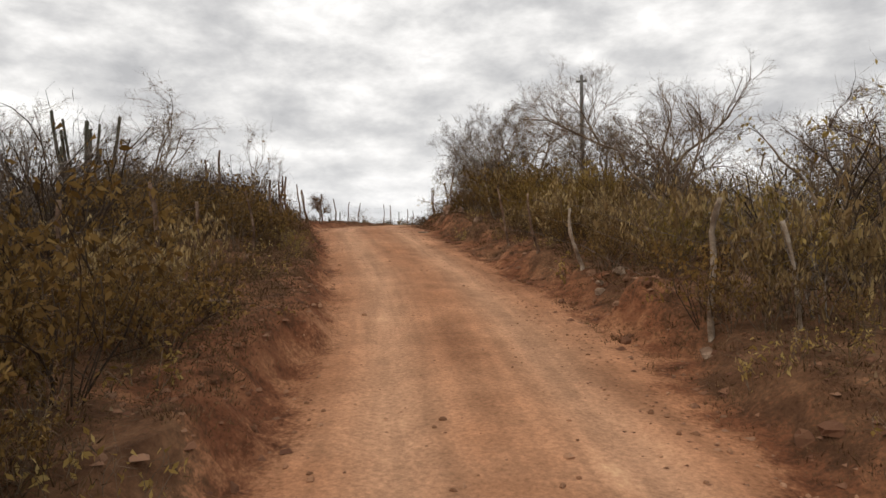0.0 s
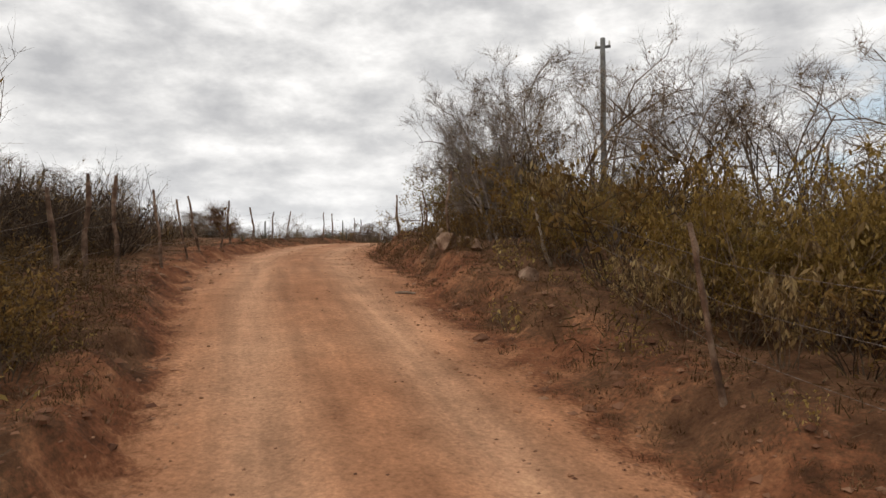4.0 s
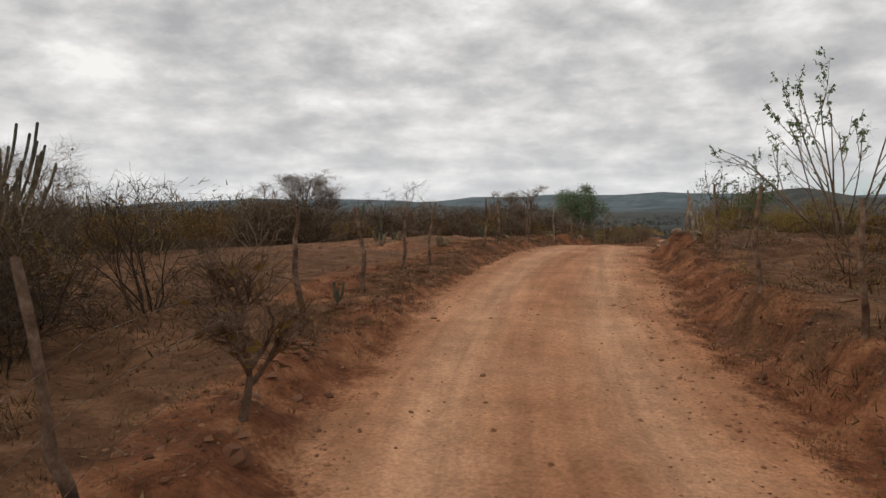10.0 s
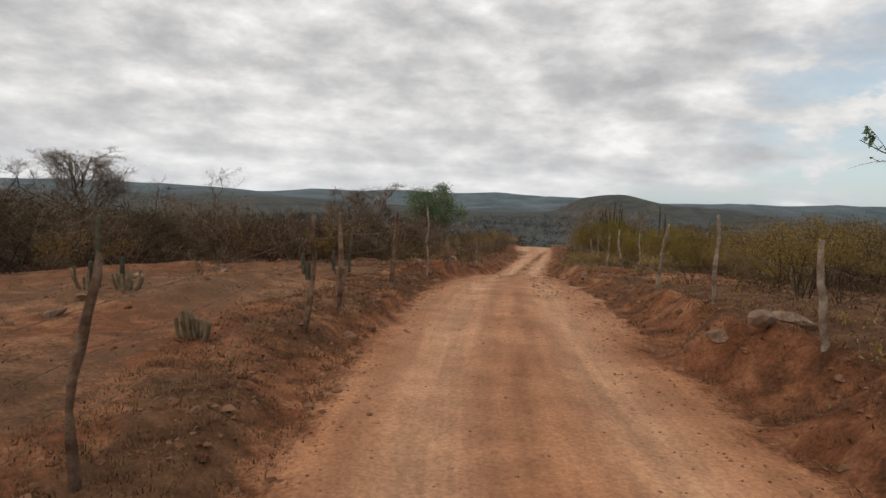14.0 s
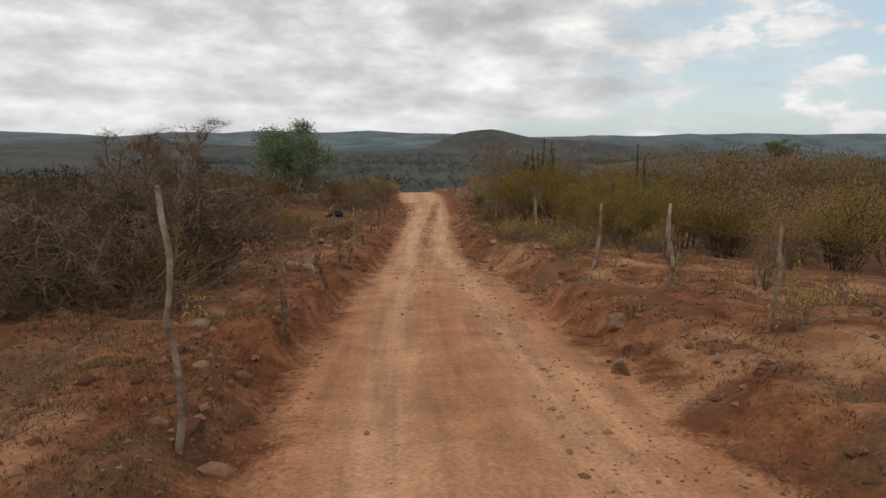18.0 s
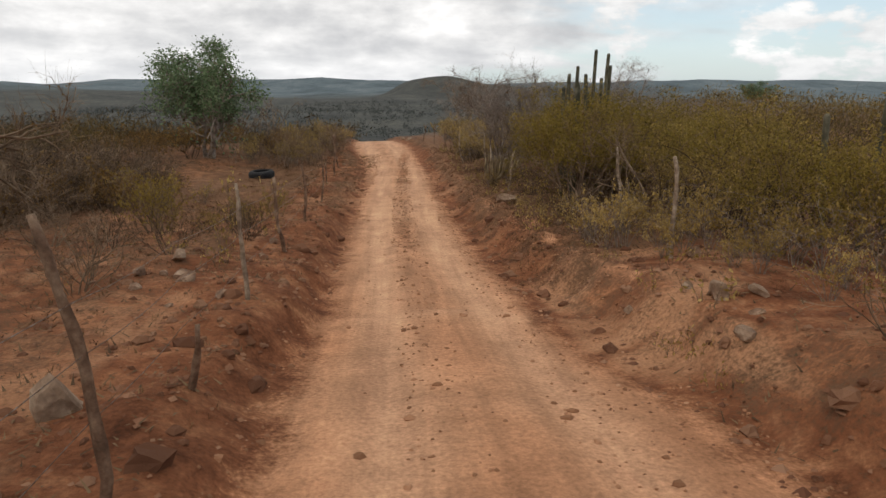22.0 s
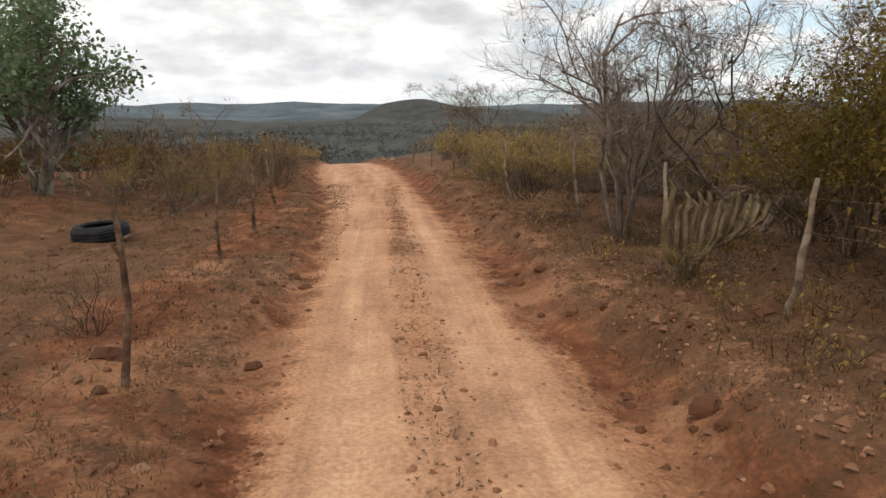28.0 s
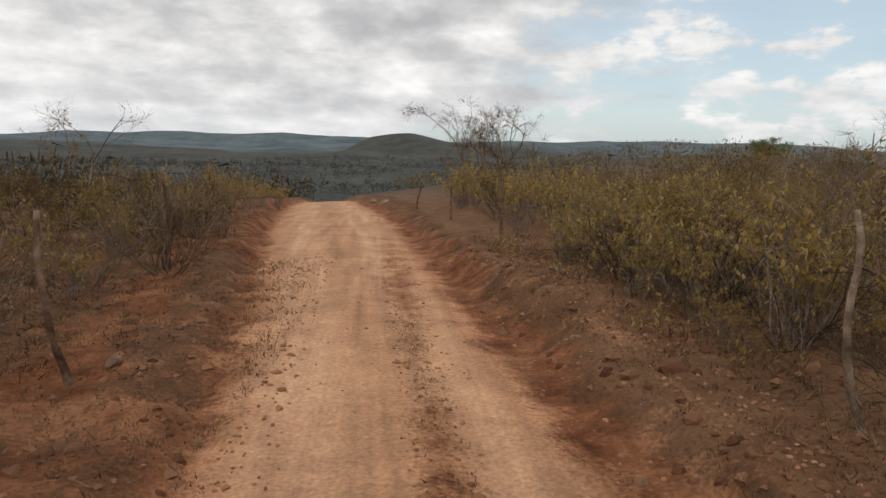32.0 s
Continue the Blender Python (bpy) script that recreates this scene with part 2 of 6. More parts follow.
track_relief(M_GROUND)
M_STONE = material("weathered_stone", two_tone((0.12, 0.068, 0.042), (0.24, 0.145, 0.092), (0.38, 0.265, 0.18), 3.0), 0.9, 0.8, 18.0)
M_PALE_STONE = material("pale_stone", two_tone((0.17, 0.105, 0.068), (0.28, 0.188, 0.125), (0.41, 0.31, 0.22), 3.0), 0.9, 0.8, 18.0)
M_PEBBLE = material("red_gravel", leafy((0.13, 0.055, 0.03), (0.25, 0.12, 0.066), (0.33, 0.19, 0.115)), 0.95)
M_CLOD = material("crumbled_red_earth", leafy((0.10, 0.042, 0.022), (0.19, 0.088, 0.047), (0.29, 0.165, 0.098)), 0.95, 0.6, 30.0)
M_ROAD_CLOD = material("dry_road_crumbs", leafy((0.20, 0.095, 0.048), (0.36, 0.18, 0.096), (0.50, 0.29, 0.17)), 0.95)
M_POST = material("weathered_post_wood", two_tone((0.065, 0.036, 0.022), (0.165, 0.098, 0.062), (0.31, 0.21, 0.14), 5.0), 0.9, 0.7, 60.0)
M_GREY_POST = material("bleached_post_wood", two_tone((0.13, 0.088, 0.058), (0.29, 0.215, 0.15), (0.46, 0.38, 0.29), 5.0), 0.9, 0.7, 60.0)
M_WIRE = material("rusty_wire", two_tone((0.09, 0.05, 0.03), (0.16, 0.11, 0.08), (0.25, 0.22, 0.2), 20.0), 0.6, metal=0.6)
M_TWIG = material("grey_twig_bark", two_tone((0.085, 0.055, 0.034), (0.168, 0.113, 0.071), (0.280, 0.197, 0.130), 2.0), 0.9)
M_DARK_TWIG = material("dark_twig_bark", two_tone((0.030, 0.019, 0.012), (0.061, 0.039, 0.024), (0.114, 0.077, 0.048), 2.0), 0.9)
M_BARK = material("pale_tree_bark", two_tone((0.105, 0.08, 0.063), (0.215, 0.168, 0.135), (0.36, 0.295, 0.235), 2.5), 0.9, 0.6, 40.0)
M_DRY = material("dry_brown_leaves", leafy((0.085, 0.045, 0.013), (0.185, 0.103, 0.028), (0.329, 0.201, 0.063)), 0.8, thin=0.35)
M_OLIVE = material("olive_leaves", leafy((0.122, 0.082, 0.020), (0.278, 0.187, 0.048), (0.445, 0.308, 0.0951)), 0.75, thin=0.45)
M_STRAW = material("straw_leaves", leafy((0.215, 0.135, 0.034), (0.395, 0.265, 0.078), (0.570, 0.420, 0.160)), 0.8, thin=0.42)
M_YELLOW = material("yellow_green_leaves", leafy((0.158, 0.097, 0.011), (0.252, 0.168, 0.021), (0.357, 0.255, 0.048)), 0.75, thin=0.35)
M_GREEN = material("fresh_green_leaves", leafy((0.075, 0.115, 0.052), (0.16, 0.225, 0.11), (0.27, 0.34, 0.19)), 0.7, thin=0.45)
M_SCRUB = material("scrub_twigs", leafy((0.032, 0.021, 0.011), (0.065, 0.043, 0.020), (0.109, 0.077, 0.035)), 0.9, thin=0.2)
M_LITTER = material("dry_litter", leafy((0.074, 0.043, 0.022), (0.156, 0.096, 0.049), (0.267, 0.176, 0.092)), 0.9)
M_GRASS = material("brown_dry_grass", leafy((0.085, 0.042, 0.018), (0.162, 0.087, 0.040), (0.264, 0.156, 0.076)), 0.9)
M_GOLD = material("golden_dry_leaves", leafy((0.127, 0.074, 0.017), (0.276, 0.169, 0.041), (0.456, 0.304, 0.095)), 0.8, thin=0.4)
M_DEEP_OLIVE = material("deep_olive_leaves", leafy((0.095, 0.069, 0.013), (0.217, 0.155, 0.029), (0.371, 0.265, 0.063)), 0.75, thin=0.45)
M_HANGING = material("pale_hanging_leaves", leafy((0.120, 0.068, 0.026), (0.270, 0.172, 0.072), (0.551, 0.402, 0.182)), 0.8, thin=0.4)
# dry leaf brown, darkened to carry the shade found beneath bushes
M_SHADED_UNDER = material("shade_dark_undergrowth_leaves", leafy((0.044, 0.024, 0.009), (0.101, 0.057, 0.020), (0.193, 0.118, 0.044)), 0.9)
M_FAR_OLIVE = material("far_olive_leaves", leafy((0.062, 0.043, 0.013), (0.150, 0.104, 0.032), (0.255, 0.152, 0.048)), 0.8)
# scrub colour greyed and lightened, haze over the valley put into the leaves
M_HAZED_VALLEY = material("hazed_valley_scrub", leafy((0.048, 0.052, 0.048), (0.076, 0.081, 0.074), (0.118, 0.120, 0.104)), 0.9)
M_CACTUS = material("grey_green_cactus_skin", two_tone((0.045, 0.042, 0.026), (0.088, 0.080, 0.050), (0.155, 0.138, 0.092), 4.0), 0.7, 0.5, 50.0)
M_DRY_CACTUS = material("sun_bleached_cactus_skin", two_tone((0.10, 0.072, 0.038), (0.195, 0.143, 0.08), (0.30, 0.235, 0.145), 4.0), 0.75, 0.5, 50.0)
M_TYRE = material("black_tyre_rubber", two_tone((0.010, 0.010, 0.011), (0.018, 0.018, 0.019), (0.04, 0.036, 0.034), 6.0), 0.7, 0.3, 30.0)
M_POLE = material("grey_pole_concrete", two_tone((0.10, 0.09, 0.08), (0.15, 0.14, 0.125), (0.21, 0.20, 0.18), 2.0), 0.9)
M_WALL = material("lime_washed_wall", two_tone((0.5, 0.46, 0.4), (0.62, 0.58, 0.52), (0.7, 0.67, 0.6), 1.0), 0.9)
M_ROOF = material("clay_roof", two_tone((0.2, 0.1, 0.06), (0.3, 0.15, 0.09), (0.36, 0.2, 0.13), 1.0), 0.9)

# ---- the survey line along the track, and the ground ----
KNOTS = [(14.0, -26.5, -4.0), (0.0, 0.0, 0.0), (-4.66, 8.85, 1.32), (-9.27, 17.72, 2.44), (-14.64, 26.11, 3.58), (-19.25, 34.93, 4.01),
         (-21.70, 44.61, 4.39), (-23.03, 54.52, 4.23), (-23.89, 64.48, 3.46), (-24.25, 74.46, 2.48), (-24.53, 84.45, 1.93),
         (-24.56, 94.45, 1.57), (-24.60, 109.45, 1.05), (-24.70, 124.45, 0.2), (-24.9, 144.45, -1.6), (-25.3, 170.0, -4.6), (-26.0, 260.0, -16.0)]


def spline(knots, step=0.5):
    k = [np.array(p, float) for p in knots]
    k = [2 * k[0] - k[1]] + k + [2 * k[-1] - k[-2]]
    out = []
    for i in range(1, len(k) - 2):
        a, b, c, d = k[i - 1:i + 3]
        n = max(2, int(np.linalg.norm(c - b) / step))
        for j in range(n):
            u = j / n
            out.append(0.5 * (2 * b + (c - a) * u + (2 * a - 5 * b + 4 * c - d) * u * u + (3 * b - a - 3 * c + d) * u ** 3))
    out.append(k[-2])
    return np.array(out)


LINE = spline(KNOTS)
LS = np.concatenate([[0], np.cumsum(np.hypot(*np.diff(LINE[:, :2], axis=0).T))])
LS -= LS[np.argmin(np.hypot(LINE[:, 0], LINE[:, 1]))]
LT = np.gradient(LINE[:, :2], axis=0)
LT /= np.hypot(LT[:, 0], LT[:, 1])[:, None]


def table(s, rows):
    a = np.array(rows, float)
    return np.interp(s, a[:, 0], a[:, 1])


LEFT_EDGE = [(-30, -1.0), (30, -1.0), (40, -1.25), (48, -1.2), (60, -1.0), (70, -0.75), (85, -0.75), (98, -1.0), (105, -1.5), (112, -2.3), (123, -3.3), (140, -4.6), (200, -7)]
RIGHT_EDGE = [(-30, 2.5), (25, 2.4), (35, 2.9), (45, 2.7), (60, 2.55), (75, 2.45), (82, 1.8), (98, 1.5), (112, 1.1), (123, 0.6), (140, -0.3), (200, -3)]
LEFT_BANK = [(-30, 0.42), (22, 0.40), (30, 0.22), (64, 0.24), (70, 0.38), (84, 0.40), (90, 0.20), (105, 0.14), (125, 0.3), (200, 0.5)]
RIGHT_BANK = [(-30, 0.34), (20, 0.36), (30, 0.55), (46, 0.50), (51, 0.62), (57, 0.50), (62, 0.34), (67, 0.36), (70, 0.46), (74, 0.58), (81, 0.58), (86, 0.52), (92, 0.40), (98, 0.36), (112, 0.36), (125, 0.35), (200, 0.5)]


def smooth(a, b, x):
    u = np.clip((x - a) / (b - a), 0, 1)
    return u * u * (3 - 2 * u)


def lattice(x, y, scale, seed):
    """Smooth value noise on a lattice, -1 to 1."""
    x, y = x / scale + seed * 17.13, y / scale - seed * 9.71
    xi, yi = np.floor(x), np.floor(y)
    fx, fy = x - xi, y - yi
    fx, fy = fx * fx * (3 - 2 * fx), fy * fy * (3 - 2 * fy)

    def h(i, j):
        v = np.sin(i * 127.1 + j * 311.7 + seed * 74.7) * 43758.5453
        return 2 * (v - np.floor(v)) - 1
    return (h(xi, yi) * (1 - fx) + h(xi + 1, yi) * fx) * (1 - fy) + (h(xi, yi + 1) * (1 - fx) + h(xi + 1, yi + 1) * fx) * fy


def track(x, y):
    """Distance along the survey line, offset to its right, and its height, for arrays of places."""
    s, off, z = np.empty(len(x)), np.empty(len(x)), np.empty(len(x))
    for a in range(0, len(x), 4000):
        p = np.stack([x[a:a + 4000], y[a:a + 4000]], 1)
        i = np.argmin((p[:, :1] - LINE[None, :, 0]) ** 2 + (p[:, 1:] - LINE[None, :, 1]) ** 2, axis=1)
        u = LS[i]
        for _ in range(2):
            tx, ty = np.interp(u, LS, LT[:, 0]), np.interp(u, LS, LT[:, 1])
            dx, dy = p[:, 0] - np.interp(u, LS, LINE[:, 0]), p[:, 1] - np.interp(u, LS, LINE[:, 1])
            u = u + np.clip(dx * tx + dy * ty, -1, 1)
        tx, ty = np.interp(u, LS, LT[:, 0]), np.interp(u, LS, LT[:, 1])
        dx, dy = p[:, 0] - np.interp(u, LS, LINE[:, 0]), p[:, 1] - np.interp(u, LS, LINE[:, 1])
        s[a:a + 4000] = u
        off[a:a + 4000] = dx * ty - dy * tx
        z[a:a + 4000] = np.interp(s[a:a + 4000], LS, LINE[:, 2])
    return s, off, z


def ridge(x, y, cx, cy, length, width, height, turn=0.0):
    c, sn = math.cos(turn), math.sin(turn)
    u, v = (x - cx) * c + (y - cy) * sn, -(x - cx) * sn + (y - cy) * c
    return height * np.exp(-np.abs(u / length) ** 3 - (v / width) ** 2)


def height(x, y, want_cover=False):
    x, y = np.asarray(x, float).ravel(), np.asarray(y, float).ravel()
    s, off, z = track(x, y)
    le, re, lb, rb = table(s, LEFT_EDGE), table(s, RIGHT_EDGE), table(s, LEFT_BANK), table(s, RIGHT_BANK)
    wob = 0.22 * lattice(x, y, 1.6, 1) + 0.12 * lattice(x, y, 0.5, 2)
    wob += 0.22 * lattice(x, y, 3.3, 17)
    calm = 0.8 - 0.4 * smooth(80, 86, s)
    wob *= calm
    out_l, out_r = le - off + wob, off - re + wob
    out = np.maximum(out_l, out_r)
    mid, half = (le + re) / 2, (re - le) / 2
    q = (off - mid) / half
    inside = smooth(0.25, -0.1, out)
    # crowned running surface with two worn wheel tracks
    road_z = 0.05 * (1 - np.clip(q * q, 0, 1)) - 0.035 * np.exp(-((np.abs(q) - 0.48) / 0.16) ** 2) + 0.018 * lattice(x, y, 1.1, 3)
    # a low ledge of harder earth across the track
    ledge = np.exp(-((s - 78.9 - 0.35 * lattice(x, y, 1.1, 25)) / 0.22) ** 2) * np.clip(0.6 + 0.6 * lattice(x, y, 0.8, 26), 0, 1)
    road_z = road_z + 0.05 * ledge
    shift, swell = calm * (0.34 * lattice(x, y, 1.7, 18) + 0.22 * lattice(x, y, 0.6, 23)), 1 + 0.35 * lattice(x, y, 2.7, 19)
    rise_l, rise_r = smooth(0.1, 0.6, out_l + shift), smooth(0.3, 0.95, out_r + shift)
    bank = lb * rise_l * swell + rb * rise_r * swell
    gully = -0.02 * np.exp(-((out - 0.15) / 0.25) ** 2)
    crumb = lattice(x, y, 0.75, 20)
    bank = bank * (1 + 0.35 * crumb * np.exp(-((out - 0.5) / 0.6) ** 2))
    rough = 0.05 * np.abs(lattice(x, y, 0.55, 21)) + 0.08 * lattice(x, y, 1.1, 5) + 0.06 * lattice(x, y, 0.5, 6) + 0.10 * lattice(x, y, 4.0, 7)
    near = z + road_z * inside + (bank + gully + rough * np.clip(0.25 + out, 0.15, 1)) * (1 - inside)
    # wider land
    side = np.abs(off)
    left = off < 0
    fall_l = -0.030 * np.maximum(side - 6, 0) - 0.03 * np.maximum(side - 40, 0)
    fall_r = -0.012 * np.maximum(side - 9, 0) - 0.04 * np.maximum(side - 60, 0)
    wide = z + np.where(left, lb, rb) + np.where(left, fall_l, fall_r) + 0.25 * lattice(x, y, 12, 8) + 0.8 * lattice(x, y, 45, 9)
    near -= 0.28 * np.exp(-((x + 30.0) / 2.6) ** 2 - ((y - 93.5) / 5.0) ** 2)
    wide -= 0.28 * np.exp(-((x + 30.0) / 2.6) ** 2 - ((y - 93.5) / 5.0) ** 2)
    wide += 0.9 * np.exp(-((x + 34) / 5.0) ** 2 - ((y - 101) / 6.0) ** 2)
    wide = np.maximum(wide, -48 + 6 * lattice(x, y, 160, 10))
    w = smooth(4, 16, side)
    h = near * (1 - w) + wide * w
    d = np.hypot(x + 20, y - 60)
    deep = -42 + 7 * lattice(x, y, 220, 11) + 3 * lattice(x, y, 70, 12)
    w = smooth(140, 520, d)
    h = h * (1 - w) + deep * w
    h += ridge(x, y, 74, 235, 90, 70, 17.0)
    h += ridge(x, y, -260, 900, 260, 120, 14) + ridge(x, y, 330, 1000, 300, 130, 15, 0.2) + ridge(x, y, -40, 620, 150, 80, 8)
    h += ridge(x, y, 60, 2500, 150, 240, 68) + ridge(x, y, 360, 2300, 260, 240, 44)
    h += ridge(x, y, -600, 3600, 1300, 380, 73) + ridge(x, y, -470, 3700, 60, 200, 14) + ridge(x, y, -330, 3600, 90, 160, 7)
    h += ridge(x, y, 1500, 3100, 1400, 420, 85, 0.10) + ridge(x, y, 2300, 2700, 500, 400, 22, 0.3)
    h += ridge(x, y, -2300, 2900, 1300, 500, 53, -0.3) + ridge(x, y, 220, 1350, 420, 230, 20) + ridge(x, y, -500, 1600, 500, 260, 17)
    far = smooth(400, 1300, d)
    h += far * (3.2 * lattice(x, y, 150, 13) + 1.6 * lattice(x, y, 60, 14))
    if not want_cover:
        return h
    r = smooth(0.5, -0.5, out)
    on = 1 - smooth(165, 185, s)
    strip = np.exp(-((off - 0.42) / 0.26) ** 2) * smooth(79, 84, s) * np.clip(0.35 + 0.65 * smooth(96, 101, s) + 0.8 * lattice(x, y, 1.3, 22), 0, 1) * (1 - smooth(110, 120, s))
    r *= on * (1 - 0.62 * strip)
    crest = np.exp(-((out_r - 1.05) / 0.2) ** 2) * smooth(68, 76, s) * (1 - smooth(106, 112, s)) * np.clip(0.55 + 0.9 * lattice(x, y, 0.7, 27), 0, 1)
    r = np.maximum(r, 0.62 * crest)
    tight = np.where(off < 0, np.where(s < 44, 0.0, 0.6), -0.28 * smooth(82, 88, s))
    redness = np.clip(1.0 - smooth(0.7 + tight, 1.7 + 1.6 * tight, out), 0, 1) * on
    open_l = smooth(47, 54, s) * (1 - smooth(108, 118, s)) * smooth(-13, -8, off) * (off < 0) * 0.56
    open_r = smooth(60, 66, s) * (1 - smooth(79, 83, s)) * smooth(11, 8, off) * (off > 0) * 0.85
    open_l = np.maximum(open_l * (1 - 0.4 * smooth(84, 92, s)), open_r)
    redness = np.maximum(redness, open_l + 0.25 * lattice(x, y, 3.0, 15) * (open_l > 0.1))
    # verge grass; left below 32 m it also paints the bank's shade darker
    grass_and_shade = np.exp(-((out - 0.75) / 0.6) ** 2) * np.where(off < 0, 0.25 + 0.55 * smooth(32, 26, s) + 0.7 * smooth(42, 47, s) * (1 - smooth(62, 68, s)) + 0.35 * smooth(88, 93, s), 0.55 - 0.1 * smooth(40, 50, s))
    redness *= 1 - np.clip(grass_and_shade * (1 + 0.7 * lattice(x, y, 0.9, 24)), 0, 0.95)
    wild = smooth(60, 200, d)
    # smoother sand past 68 m, lightened further to stand for sunlight on it
    sandy_sunlit = 0.55 * smooth(68, 90, s)
    wheel = np.clip((0.62 + 0.25 * sandy_sunlit) * np.exp(-((np.abs(q) - 0.48) / 0.22) ** 2) + sandy_sunlit, 0, 1) * r
    wheel = np.clip(wheel + 0.6 * ledge * r, 0, 1)
    field = np.clip(np.maximum(open_l * 1.3 * (np.abs(off) > 2.2), 0.75 * smooth(82, 95, s) * (1 - 0.8 * smooth(96, 101, s)) * (redness > 0.2)), 0, 1)
    field = np.maximum(field, 0.85 * smooth(83, 88, s) * (off > 2.0) * np.clip(0.75 + 0.5 * lattice(x, y, 0.8, 28), 0, 1))
    # blue channel of the last stack: far hills that get the haze colour
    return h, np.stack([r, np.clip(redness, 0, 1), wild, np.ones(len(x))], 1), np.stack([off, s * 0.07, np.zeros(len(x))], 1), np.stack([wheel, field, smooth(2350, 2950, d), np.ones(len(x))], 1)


def ground_z(x, y):
    return float(height([x], [y])[0])


def at(s, off):
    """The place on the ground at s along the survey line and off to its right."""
    i = int(np.argmin(np.abs(LS - s)))
    d = s - LS[i]
    x = LINE[i, 0] + LT[i, 0] * d + LT[i, 1] * off
    y = LINE[i, 1] + LT[i, 1] * d - LT[i, 0] * off
    return x, y, ground_z(x, y)


def axis(lo, hi, step, far_lo, far_hi):
    core = list(np.arange(lo, hi + 1e-6, step))
    a, st = core[-1], step
    while a < far_hi:
        st = min(st * 1.16, 75)
        a += st
        core.append(a)
    a, st, pre = lo, step, []
    while a > far_lo:
        st = min(st * 1.16, 140)
        a -= st
        pre.append(a)
    return np.array(pre[::-1] + core)


def make_ground():
    xs, ys = axis(-29, 3, 0.18, -4200, 4200), axis(-1, 106, 0.20, -1500, 4600)
    gx, gy = np.meshgrid(xs, ys)
    h, cov, way, wear_and_light = height(gx, gy, True)
    nx, ny = len(xs), len(ys)
    me = bpy.data.meshes.new("ground")
    co = np.stack([gx.ravel(), gy.ravel(), h], 1)
    i = np.arange(nx * ny).reshape(ny, nx)
    quads = np.stack([i[:-1, :-1], i[:-1, 1:], i[1:, 1:], i[1:, :-1]], -1).reshape(-1, 4)
    me.vertices.add(len(co))
    me.vertices.foreach_set("co", co.ravel())
    me.loops.add(quads.size)
    me.loops.foreach_set("vertex_index", quads.ravel())
    me.polygons.add(len(quads))
    me.polygons.foreach_set("loop_start", np.arange(0, quads.size, 4))
    me.update(calc_edges=True)
    a = me.attributes.new("cover", "FLOAT_COLOR", "POINT")
    a.data.foreach_set("color", cov.ravel())
    a = me.attributes.new("way", "FLOAT_VECTOR", "POINT")
    a.data.foreach_set("vector", way.ravel())
    a = me.attributes.new("wear_and_light", "FLOAT_COLOR", "POINT")
    a.data.foreach_set("color", wear_and_light.ravel())
    me.polygons.foreach_set("use_smooth", np.ones(len(quads), bool))
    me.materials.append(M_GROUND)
    return tagged(new("ground", me), "red-brown earth track and dry scrub land running to distant hills", "ground", kind="structure")


make_ground()


